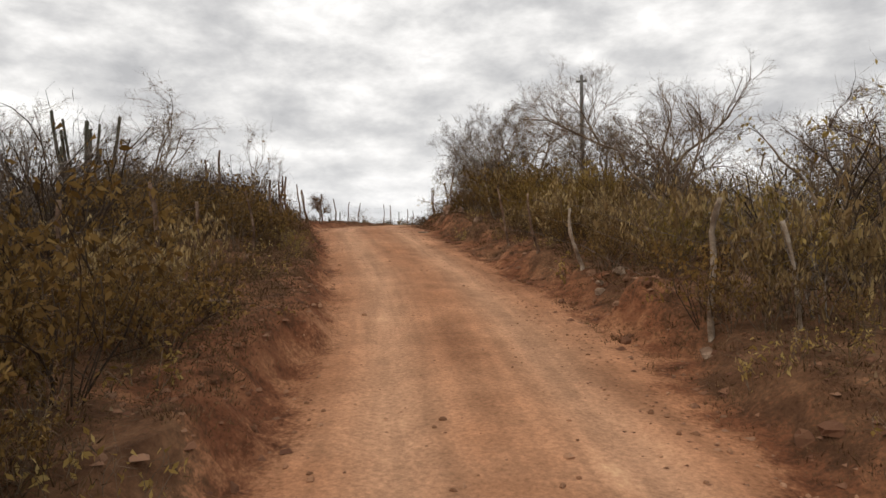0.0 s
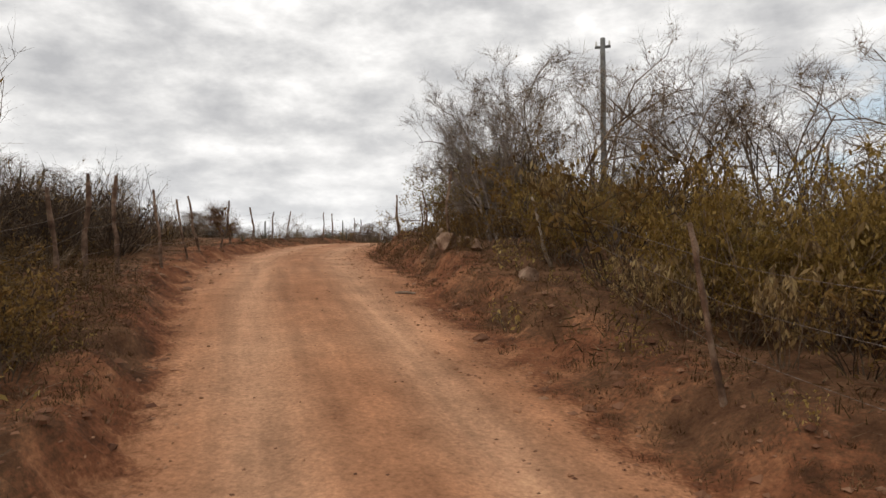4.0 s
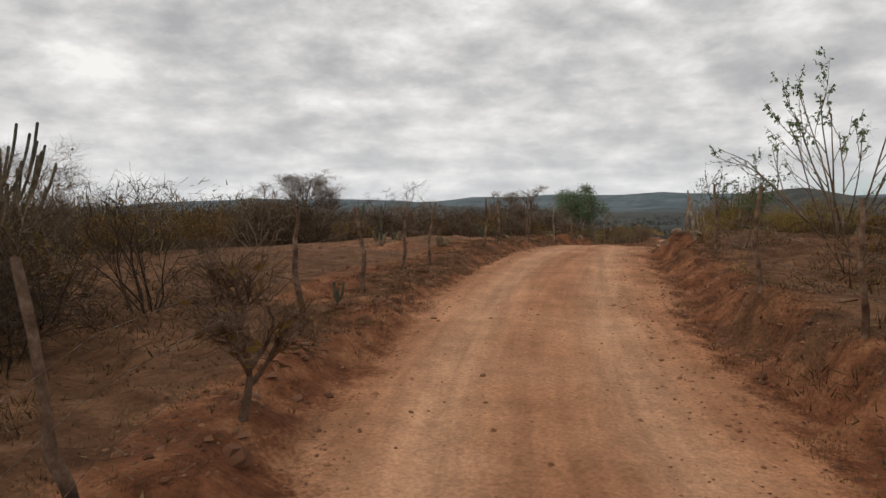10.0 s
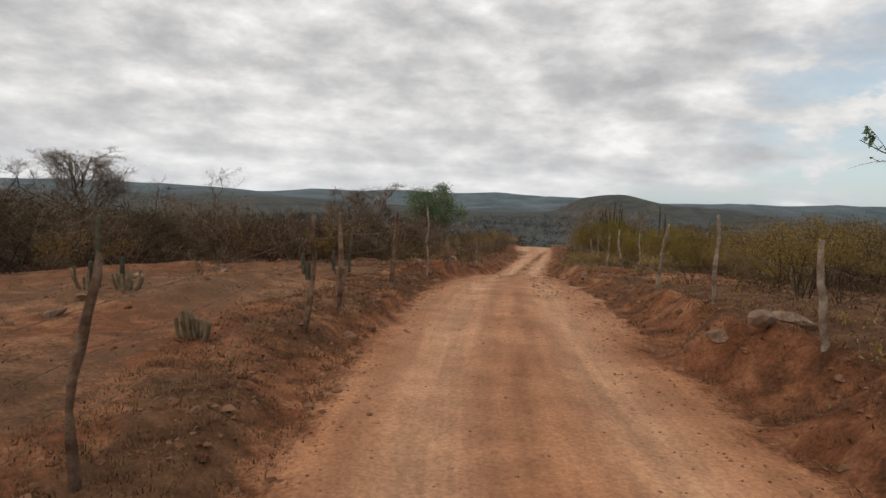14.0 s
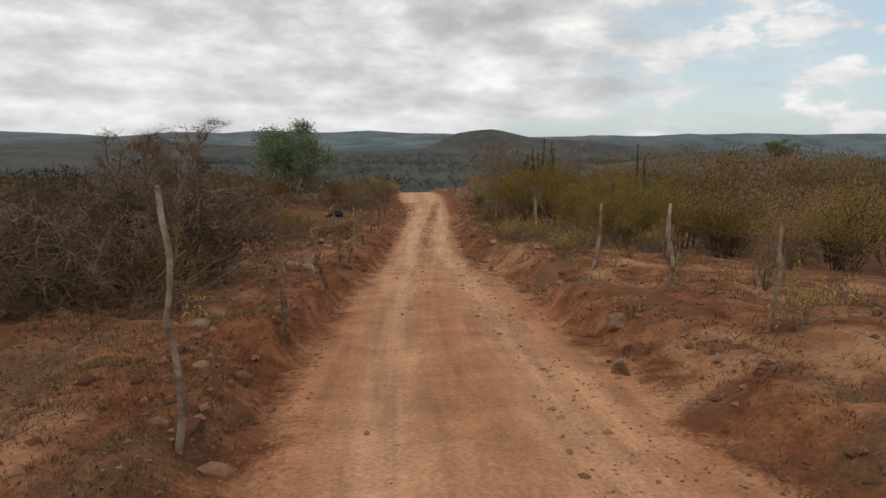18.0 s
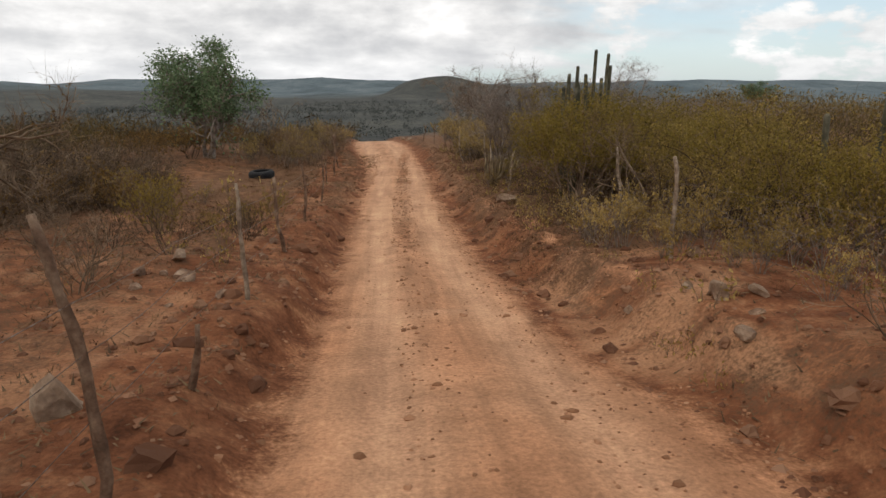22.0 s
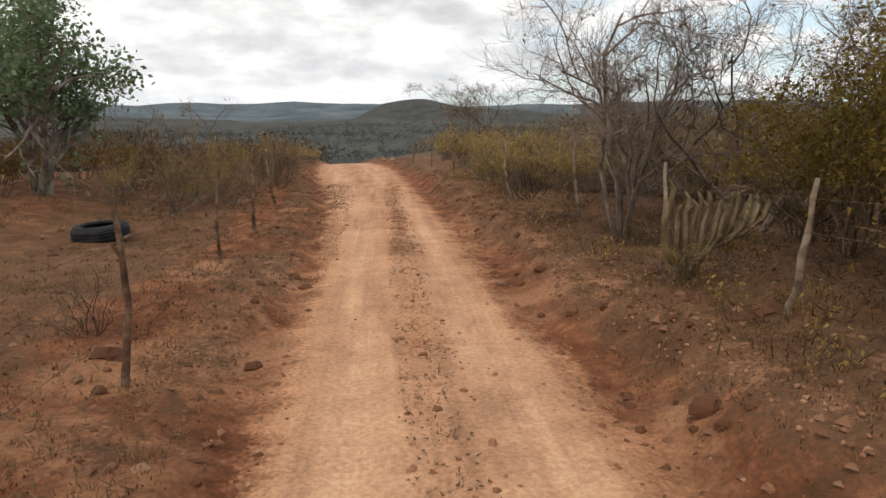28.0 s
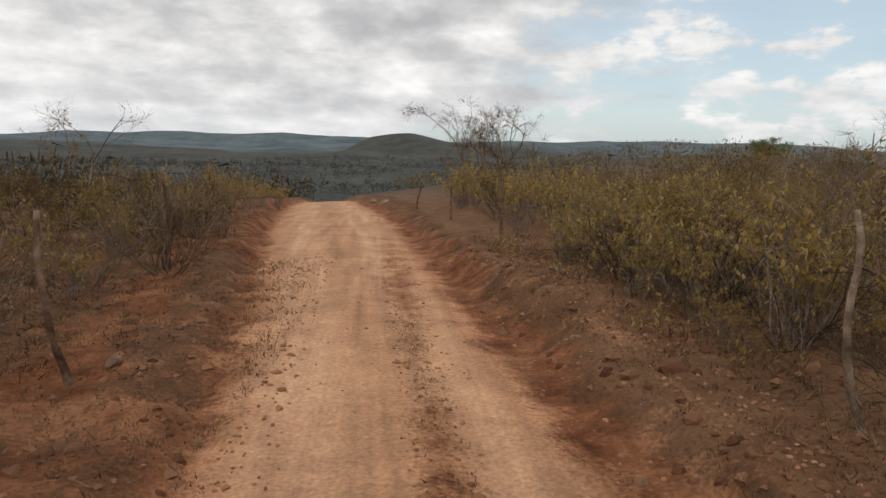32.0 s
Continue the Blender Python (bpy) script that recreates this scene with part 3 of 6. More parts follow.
# ---- building blocks ----
class Shape:
    """Collects points and faces for one mesh."""

    def __init__(self):
        self.v, self.f = [], []

    def tube(self, pts, radii, sides=4, cap=True):
        base, n = len(self.v), len(pts)
        ref = Vector((0.31, 0.77, 0.55))
        for k, (p, r) in enumerate(zip(pts, radii)):
            d = (pts[min(k + 1, n - 1)] - pts[max(k - 1, 0)])
            if d.length < 1e-6:
                d = Vector((0, 0, 1))
            d.normalize()
            a = d.cross(ref)
            a.normalize()
            b = d.cross(a)
            for j in range(sides):
                w = 2 * math.pi * j / sides
                self.v.append(p + a * (r * math.cos(w)) + b * (r * math.sin(w)))
        for k in range(n - 1):
            for j in range(sides):
                q = base + k * sides
                self.f.append((q + j, q + (j + 1) % sides, q + sides + (j + 1) % sides, q + sides + j))
        if cap:
            self.f.append(tuple(base + (n - 1) * sides + j for j in range(sides)))
        return self

    def leaf(self, p, d, length, width, rnd):
        side = d.cross(Vector((rnd.uniform(-1, 1), rnd.uniform(-1, 1), rnd.uniform(-1, 1))))
        if side.length < 1e-4:
            side = Vector((1, 0, 0))
        side.normalize()
        b = len(self.v)
        m = p + d * (length * 0.45)
        if length < 0.07:
            self.v += [p + side * (width / 2), p + d * length, p - side * (width / 2)]
            self.f.append((b, b + 1, b + 2))
            return
        self.v += [p, m + side * (width / 2), p + d * length, m - side * (width / 2)]
        self.f.append((b, b + 1, b + 2, b + 3))

    def ribbon(self, pts, width, rnd):
        """A thin flat twig along several points."""
        d = pts[-1] - pts[0]
        side = d.cross(Vector((rnd.gauss(0, 1), rnd.gauss(0, 1), rnd.gauss(0, 1)))).normalized() * (width / 2)
        b, n = len(self.v), len(pts)
        for k, p in enumerate(pts):
            w = side * (1 - 0.6 * k / (n - 1))
            self.v += [p - w, p + w]
        for k in range(n - 1):
            q = b + 2 * k
            self.f.append((q, q + 1, q + 3, q + 2))

    def sprig(self, p, d, length, width, rnd, curl=0.45):
        """A thin twig of two bent lengths."""
        side = d.cross(Vector((rnd.gauss(0, 1), rnd.gauss(0, 1), rnd.gauss(0, 1))))
        if side.length < 1e-4:
            side = Vector((1, 0, 0))
        side = side.normalized() * (width / 2)
        m = p + d * (length * 0.5)
        e = (d + Vector((rnd.gauss(0, curl), rnd.gauss(0, curl), rnd.gauss(0.12, curl)))).normalized()
        b = len(self.v)
        self.v += [p - side, p + side, m + side * 0.75, m - side * 0.75, m + e * (length * 0.5)]
        self.f += [(b, b + 1, b + 2, b + 3), (b + 3, b + 2, b + 4)]
        return m, e

    def mesh(self, name, mat, shade=True):
        me = bpy.data.meshes.new(name)
        me.from_pydata([tuple(q) for q in self.v], [], self.f)
        me.materials.append(mat)
        if shade:
            me.polygons.foreach_set("use_smooth", np.ones(len(me.polygons), bool))
        me.update()
        return me


def part(name, me, parent, label=""):
    ob = new(name, me)
    ob.parent = parent
    return tagged(ob, label) if label else ob


def thing(name, x, y, z, label, category, group="", kind=""):
    ob = new(name)
    ob.empty_display_size = 0.2
    ob.location = (x, y, z)
    return tagged(ob, label, category, group, kind)


def wander(rnd, p, d, length, n, bend, lift=0.0):
    pts, d = [p.copy()], d.normalized()
    for _ in range(n):
        d = (d + Vector((rnd.gauss(0, bend), rnd.gauss(0, bend), rnd.gauss(0, bend) + lift))).normalized()
        pts.append(pts[-1] + d * (length / n))
    return pts, d


def branch(rnd, wood, fine_wood, tips, p, d, length, radius, level, spread, bend, lift, kids, ratio):
    if level == 0 and radius < 0.006:
        d = (d + Vector((0, 0, lift))).normalized()
        m, end = fine_wood.sprig(p, d, length, radius * 1.8, rnd, bend * 2)
        tips.append(([p, m, m + end * (length * 0.5)], end))
        return
    n = 5 if level > 2 else level + 2
    pts, end = wander(rnd, p, d, length, n, bend, lift)
    sides = 6 if radius > 0.03 else (4 if radius > 0.009 else 3)
    if radius < 0.006 and level < 2:
        fine_wood.ribbon(pts, radius * 2.0, rnd)
    else:
        wood.tube(pts, [radius * (1 - 0.62 * k / n) for k in range(n + 1)], sides, False)
    if level == 0:
        tips.append((pts, end))
        return
    count = kids[min(level, len(kids) - 1)]
    for c in range(count):
        u = 0.25 + 0.75 * (c + rnd.random()) / count
        k = min(n - 1, int(u * n))
        q = pts[k].lerp(pts[k + 1], u * n - k)
        axis_d = (pts[k + 1] - pts[k]).normalized()
        r = Vector((rnd.gauss(0, 1), rnd.gauss(0, 1), rnd.gauss(0, 1)))
        r = (r - axis_d * r.dot(axis_d)).normalized()
        nd = (axis_d + r * rnd.uniform(0.6, 1.2) * spread).normalized()
        branch(rnd, wood, fine_wood, tips, q, nd, length * ratio * rnd.uniform(0.7, 1.15) * (1.15 - 0.4 * u), max(radius * (0.62 - 0.22 * u), 0.0028), level - 1, spread, bend, lift, kids, ratio)
    tips.append((pts if level < 3 else pts[-2:], end))


def plant(seed, stems, tall, lean, radius, level, kids, ratio=0.55, spread=0.8, bend=0.16, lift=0.05, leaves=0, leaf=(0.06, 0.03), droop=0.5, foot=0.15, twigs=0, twig=0.2, skirt=0.0, flat=0.0, loose=0.0, twig_w=0.0034, bole=0.0):
    rnd = random.Random(seed)
    wood, fine_wood, green, tips = Shape(), Shape(), Shape(), []
    for k in range(stems):
        a = 2 * math.pi * (k + rnd.random() * 0.8) / stems
        t = lean * rnd.uniform(0.3, 1.2)
        d = Vector((math.cos(a) * t, math.sin(a) * t, 1)).normalized()
        p = Vector((math.cos(a) * foot * rnd.random(), math.sin(a) * foot * rnd.random(), bole - 0.06))
        branch(rnd, wood, fine_wood, tips, p, d, tall * rnd.uniform(0.62, 1.0), radius * rnd.uniform(0.7, 1.1), level, spread, bend, lift, kids, ratio)
    if bole:
        wood.tube([Vector((0.25, 0, -0.2)), Vector((0.1, 0.05, bole * 0.4)), Vector((0, 0, bole * 0.8)), Vector((0, 0, bole + 0.1))], [radius * 1.9, radius * 1.6, radius * 1.5, radius * 1.2], 8)
    low = skirt * max(max(p.z for p in pts) for pts, end in tips)
    for k in range(leaves):
        pts, end = rnd.choice(tips)
        i = rnd.randrange(len(pts) - 1)
        p = pts[i].lerp(pts[i + 1], rnd.random())
        if loose:
            p = p + Vector((rnd.gauss(0, loose), rnd.gauss(0, loose), rnd.gauss(0, loose)))
        if p.z < low and rnd.random() < 0.85:
            continue
        d = Vector((rnd.gauss(0, 0.7), rnd.gauss(0, 0.7), rnd.gauss(0, 0.6) - droop)).normalized()
        s = rnd.uniform(0.55, 1.4)
        green.leaf(p, d, leaf[0] * s, leaf[1] * s, rnd)
    for k in range(twigs):
        pts, end = rnd.choice(tips)
        i = rnd.randrange(len(pts) - 1)
        p = pts[i].lerp(pts[i + 1], rnd.random())
        d = (end * 0.9 + Vector((rnd.gauss(0, 0.55), rnd.gauss(0, 0.55), rnd.gauss(0.1, 0.5)))).normalized()
        fine_wood.sprig(p, d, twig * rnd.uniform(0.5, 1.4), twig_w, rnd)
    if flat:
        top = max(v.z for v in fine_wood.v) * 0.66
        for sh in (wood, fine_wood, green):
            for v in sh.v:
                if v.z > top:
                    v.z = top + (v.z - top) * flat
    return wood, fine_wood, green


def make_plant(name, seed, wood_mat, leaf_mat, high, **kw):
    """A plant whose top stands at the height given; its size is then a factor on that."""
    shapes = plant(seed, **kw)
    zs = sorted(v.z for sh in shapes[:2] for v in sh.v)
    k = high / zs[int(0.996 * len(zs))]
    for sh in shapes:
        sh.v = [v * k for v in sh.v]
    wood, fine_wood, green = shapes
    return name, wood.mesh("stem", wood_mat), fine_wood.mesh("crown", wood_mat) if fine_wood.f else None, green.mesh("foliage", leaf_mat, False) if green.f else None


def put_plant(kind, x, y, turn, size, label, category, group="", squash=1.0, lean=(0, 0)):
    name, wood, fine_wood, green = kind
    e = thing(name, x, y, ground_z(x, y) - 0.02, label, category, group)
    e.rotation_euler = (lean[0], lean[1], turn)
    e.scale = (size, size, size * squash)
    part("trunk" if "tree" in name else "stem", wood, e)
    if fine_wood:
        tagged(part("crown", fine_wood, e), kind="stuff")
    if green:
        tagged(part("foliage", green, e), kind="stuff")
    return e


# ---- kinds of plants ----
BARE_BUSH = [make_plant("bare_bush", 10 + k, M_TWIG if k % 3 == 0 else M_DARK_TWIG, M_DRY, high=1.6, stems=10, tall=1.35, lean=0.85, radius=0.013, level=2, kids=(0, 4, 5), ratio=0.58, spread=0.95, bend=0.26, twigs=190, twig=0.26, leaves=40, leaf=(0.05, 0.026), flat=0.7) for k in range(6)]
DRY_BUSH = [make_plant("dry_bush", 30 + k, M_DARK_TWIG if k % 2 else M_TWIG, M_DRY, high=1.5, stems=11, tall=1.35, lean=0.6, radius=0.010, level=2, kids=(0, 3, 4), ratio=0.52, bend=0.22, leaves=900, leaf=(0.066, 0.03), droop=0.9, skirt=0.25, twigs=80, twig=0.2) for k in range(5)]
OLIVE_BUSH = [make_plant("olive_bush", 50 + k, M_TWIG if k % 2 else M_DARK_TWIG, M_OLIVE, high=1.7, stems=11, tall=1.4, lean=0.6, radius=0.012, level=2, kids=(0, 4, 5), ratio=0.56, bend=0.22, leaves=2900, leaf=(0.034, 0.020), droop=0.3, skirt=0.42, loose=0.05, twigs=60, twig=0.25) for k in range(6)]
STRAW_BUSH = [make_plant("straw_bush", 65 + k, M_BARK, M_STRAW if k % 2 else M_OLIVE, high=1.4, stems=12, tall=1.25, lean=0.42, radius=0.010, level=2, kids=(0, 3, 4), ratio=0.46, bend=0.2, leaves=820, leaf=(0.066, 0.030), droop=1.0, skirt=0.42, twigs=140, twig=0.2) for k in range(6)]
WEED = [make_plant("dry_weed", 70 + k, M_TWIG, M_STRAW, high=0.5, stems=7, tall=0.5, lean=0.5, radius=0.006, level=1, kids=(0, 4), leaves=60, leaf=(0.07, 0.03), droop=0.8, foot=0.2, twigs=40, twig=0.2) for k in range(5)]
TALL_WEED = [make_plant("tall_weed", 170 + k, M_TWIG, M_STRAW, high=1.3, stems=4, tall=1.1, lean=0.22, radius=0.009, level=1, kids=(0, 4), bend=0.12, leaves=60, leaf=(0.12, 0.05), droop=1.0, foot=0.1, skirt=0.45) for k in range(2)]
YELLOW_BUSH = [make_plant("yellow_bush", 80 + k, M_TWIG, M_YELLOW, high=1.2, stems=10, tall=1.0, lean=0.6, radius=0.010, level=2, kids=(0, 4, 5), leaves=1500, leaf=(0.030, 0.018), droop=0.3, twigs=200, twig=0.2) for k in range(3)]
BARE_TREE = [make_plant("bare_tree", 90 + k, M_TWIG if k % 2 else M_BARK, M_DRY, high=4.0, stems=4 + k % 3, tall=2.5, lean=0.55, radius=0.032, level=4, kids=(0, 4, 4, 4, 4), ratio=0.6, spread=0.95, bend=0.24, lift=0.04, twigs=4200, twig=0.26, leaves=90, leaf=(0.05, 0.028), flat=0.7) for k in range(5)]
LEAF_TREE = [make_plant("small_leafy_tree", 100 + k, M_TWIG, M_GREEN, high=3.2, stems=4, tall=1.9, lean=0.62, radius=0.026, level=3, kids=(0, 4, 5, 6), ratio=0.6, bend=0.22, leaves=2400, leaf=(0.052, 0.031), skirt=0.4, twigs=350, twig=0.22) for k in range(2)]
GREEN_TREE = make_plant("green_tree", 123, M_BARK, M_GREEN, high=5.6, stems=5, tall=2.3, lean=0.8, radius=0.06, level=4, kids=(0, 4, 5, 5, 6), ratio=0.58, spread=1.05, bend=0.2, leaves=15000, leaf=(0.075, 0.04), droop=0.1, skirt=0.34, twigs=800, twig=0.35, flat=0.7, loose=0.11)
BIG_OLIVE = [make_plant("olive_bush", 190 + k, M_TWIG, M_DEEP_OLIVE, high=2.8, stems=12, tall=1.7, lean=0.55, radius=0.016, level=3, kids=(0, 3, 4, 4), ratio=0.56, bend=0.22, leaves=11000, leaf=(0.034, 0.020), droop=0.4, skirt=0.38, loose=0.06) for k in range(2)]
BIG_GOLD = [make_plant("golden_bush", 195 + k, M_TWIG, M_GOLD, high=2.2, stems=12, tall=1.4, lean=0.5, radius=0.014, level=3, kids=(0, 3, 3, 4), ratio=0.52, bend=0.2, leaves=5000, leaf=(0.058, 0.022), droop=1.2, skirt=0.22, loose=0.04) for k in range(2)]
STUMP_BUSH = make_plant("bare_bush", 180, M_POST, M_DRY, high=1.25, stems=1, tall=0.75, lean=0.15, radius=0.034, level=3, kids=(0, 4, 5, 8), ratio=0.62, spread=1.0, bend=0.25, twigs=1100, twig=0.22, leaves=120)
TWISTED_TREE = make_plant("bare_tree", 161, M_BARK, M_DRY, high=4.3, stems=6, tall=2.7, lean=0.66, radius=0.034, level=4, kids=(0, 3, 3, 4, 5), ratio=0.56, spread=0.9, bend=0.26, lift=0.03, twigs=6500, twig=0.34, leaves=80, leaf=(0.05, 0.028), flat=0.6)
THIN_TREE = [make_plant("thin_tree", 130 + k, M_TWIG, M_DRY, high=3.4, twigs=500, twig=0.28, stems=2, tall=2.2, lean=0.35, radius=0.028, level=4, kids=(0, 3, 3, 3, 3), ratio=0.6, spread=0.85, bend=0.2, leaves=40) for k in range(3)]
UMBRELLA_TREE = make_plant("umbrella_tree", 140, M_BARK, M_SCRUB, high=7.4, twigs=7000, twig=0.6, twig_w=0.009, stems=7, tall=3.6, lean=1.5, radius=0.075, level=4, kids=(0, 4, 4, 4, 5), ratio=0.55, spread=0.9, bend=0.2, lift=0.06, foot=0.1, flat=0.4, bole=2.4)
DROOP_TREE = [make_plant("drooping_tree", 150 + k, M_TWIG, M_STRAW, high=3.0, stems=5, tall=2.0, lean=0.6, radius=0.03, level=3, kids=(0, 7, 5, 4), ratio=0.6, spread=0.8, bend=0.14, lift=-0.10, leaves=800, leaf=(0.06, 0.024), droop=1.0, twigs=500, twig=0.25) for k in range(2)]

FAN_TREE = make_plant("small_leafy_tree", 210, M_TWIG, M_GREEN, high=3.9, stems=13, tall=2.9, lean=0.62, radius=0.022, level=3, kids=(0, 3, 3, 3), ratio=0.42, spread=0.6, bend=0.09, lift=0.03, leaves=2300, leaf=(0.066, 0.036), droop=0.5, skirt=0.5, twigs=300, twig=0.2, foot=0.3)
SPREAD_TREE = make_plant("spreading_tree", 222, M_TWIG, M_DRY, high=4.0, stems=5, tall=2.2, lean=1.25, radius=0.05, level=4, kids=(0, 4, 4, 4, 5), ratio=0.58, spread=0.95, bend=0.26, lift=0.03, twigs=6500, twig=0.3, leaves=1500, leaf=(0.045, 0.024), skirt=0.4, flat=0.55, bole=0.7, foot=0.08)
ARCH_BUSH = [make_plant("arching_bush", 230 + k, M_DARK_TWIG if k % 2 else M_TWIG, M_SHADED_UNDER, high=2.0, stems=8, tall=1.5, lean=0.95, radius=0.016, level=3, kids=(0, 4, 4, 4), ratio=0.6, spread=0.95, bend=0.3, lift=-0.02, twigs=1900, twig=0.26, twig_w=0.0045, leaves=500, leaf=(0.04, 0.022), flat=0.6) for k in range(4)]
HANG_BUSH = [make_plant("hanging_leaf_bush", 240 + k, M_TWIG, M_HANGING, high=1.5, stems=9, tall=1.3, lean=0.4, radius=0.010, level=2, kids=(0, 3, 4), ratio=0.46, bend=0.14, leaves=620, leaf=(0.105, 0.030), droop=2.2, skirt=0.22, twigs=80, twig=0.2) for k in range(4)]


def bent_tree(x, y):
    """A leaning trunk with one long limb that reaches out level above the bushes."""
    rnd = random.Random(251)
    wood, fine_wood, tips = Shape(), Shape(), []
    limbs = [([(0.0, 0.0, -0.15), (-0.12, 0.05, 0.8), (0.12, 0.0, 1.6), (0.35, 0.05, 2.3), (0.2, 0.1, 3.0), (0.45, 0.1, 3.8)], 0.055),
             ([(0.1, 0.0, 1.5), (-0.35, 0.1, 2.1), (-0.75, 0.15, 2.45), (-1.0, 0.1, 2.95), (-1.5, 0.0, 3.1), (-2.2, 0.1, 3.45), (-2.9, 0.0, 3.75), (-3.6, 0.1, 3.8)], 0.034),
             ([(0.35, 0.05, 2.3), (0.9, 0.3, 2.9), (1.5, 0.3, 3.3), (2.2, 0.5, 3.9)], 0.05),
             ([(-0.12, 0.05, 0.8), (0.4, -0.3, 1.5), (0.8, -0.5, 2.4), (1.0, -0.7, 3.3)], 0.045),
             ([(-1.5, 0.0, 3.1), (-1.7, 0.3, 3.6), (-2.0, 0.4, 4.2)], 0.03)]
    for pts, r in limbs:
        pts = [Vector(q) for q in pts]
        n = len(pts) - 1
        wood.tube(pts, [r * (1 - 0.55 * k / n) for k in range(n + 1)], 8)
        for k in range(14 if r > 0.055 else 11):
            u = rnd.uniform(0.4, 1.0) * n
            i = min(n - 1, int(u))
            q = pts[i].lerp(pts[i + 1], u - i)
            d = (pts[i + 1] - pts[i]).normalized() + Vector((rnd.gauss(0, 0.6), rnd.gauss(0, 0.6), rnd.gauss(0.25, 0.5)))
            branch(rnd, wood, fine_wood, tips, q, d.normalized(), rnd.uniform(0.9, 1.5), r * 0.38, 3, 0.85, 0.2, 0.02, (0, 3, 3, 4), 0.58)
    for k in range(5200):
        pts, end = rnd.choice(tips)
        i = rnd.randrange(len(pts) - 1)
        d = (end + Vector((rnd.gauss(0, 0.5), rnd.gauss(0, 0.5), rnd.gauss(0.05, 0.4)))).normalized()
        fine_wood.sprig(pts[i].lerp(pts[i + 1], rnd.random()), d, rnd.uniform(0.15, 0.42), 0.0036, rnd)
    e = thing("bare_tree", x, y, ground_z(x, y) - 0.02, "leafless tree with one long limb reaching out level", "tree")
    e.rotation_euler = (0, 0, 0.36)
    e.scale = (0.66, 0.66, 0.68)
    part("trunk", wood.mesh("trunk", M_TWIG), e)
    tagged(part("crown", fine_wood.mesh("crown", M_TWIG), e), kind="stuff")


def tall_stub(s, off, tall, seed):
    x, y, z = at(s, off)
    me, _ = post_mesh(seed, tall, 0.05, M_POST, 0.08)
    ob = new("dead_trunk", me)
    ob.location = (x, y, z)
    tagged(ob, "tall broken dead trunk standing in dry scrub", "dead tree")


# ---- fences ----
def post_mesh(seed, tall, radius, mat, kink=0.06, sides=8, lean=(0, 0)):
    rnd = random.Random(seed)
    n = 9
    p, d, pts = Vector((0, 0, -0.25)), Vector((rnd.gauss(0, kink), rnd.gauss(0, kink), 1)), []
    for k in range(n + 1):
        pts.append(p.copy())
        d = (d + Vector((rnd.gauss(0, kink), rnd.gauss(0, kink), 0))).normalized()
        d = (d * 0.85 + Vector((0, 0, 0.15))).normalized()
        p = p + d * ((tall + 0.25) / n)
    pts = [Vector((p.x, p.y, p.z * tall / pts[-1].z if p.z > 0 else p.z)) for p in pts]
    drift = Vector((lean[0], lean[1], 0)) - Vector((pts[-1].x - pts[1].x, pts[-1].y - pts[1].y, 0))
    pts = [p + drift * max(p.z / tall, 0) for p in pts]
    sh = Shape()
    sh.tube(pts, [radius * (1.15 - 0.45 * k / n + rnd.gauss(0, 0.09)) for k in range(n + 1)], sides)
    b = len(sh.v)
    for k in range(n + 1):
        for j in range(sides):
            i = k * sides + j
            sh.v[i] = pts[k] + (sh.v[i] - pts[k]) * rnd.uniform(0.82, 1.15)
    if rnd.random() < 0.16:
        q = pts[n - 2]
        sh.tube([q, q + Vector((rnd.gauss(0, 0.05), rnd.gauss(0, 0.05), 0.08)), q + Vector((rnd.gauss(0, 0.05), rnd.gauss(0, 0.05), 0.16))], [radius * 0.6, radius * 0.5, radius * 0.35], 6)
    return sh.mesh("post", mat), pts[-1]


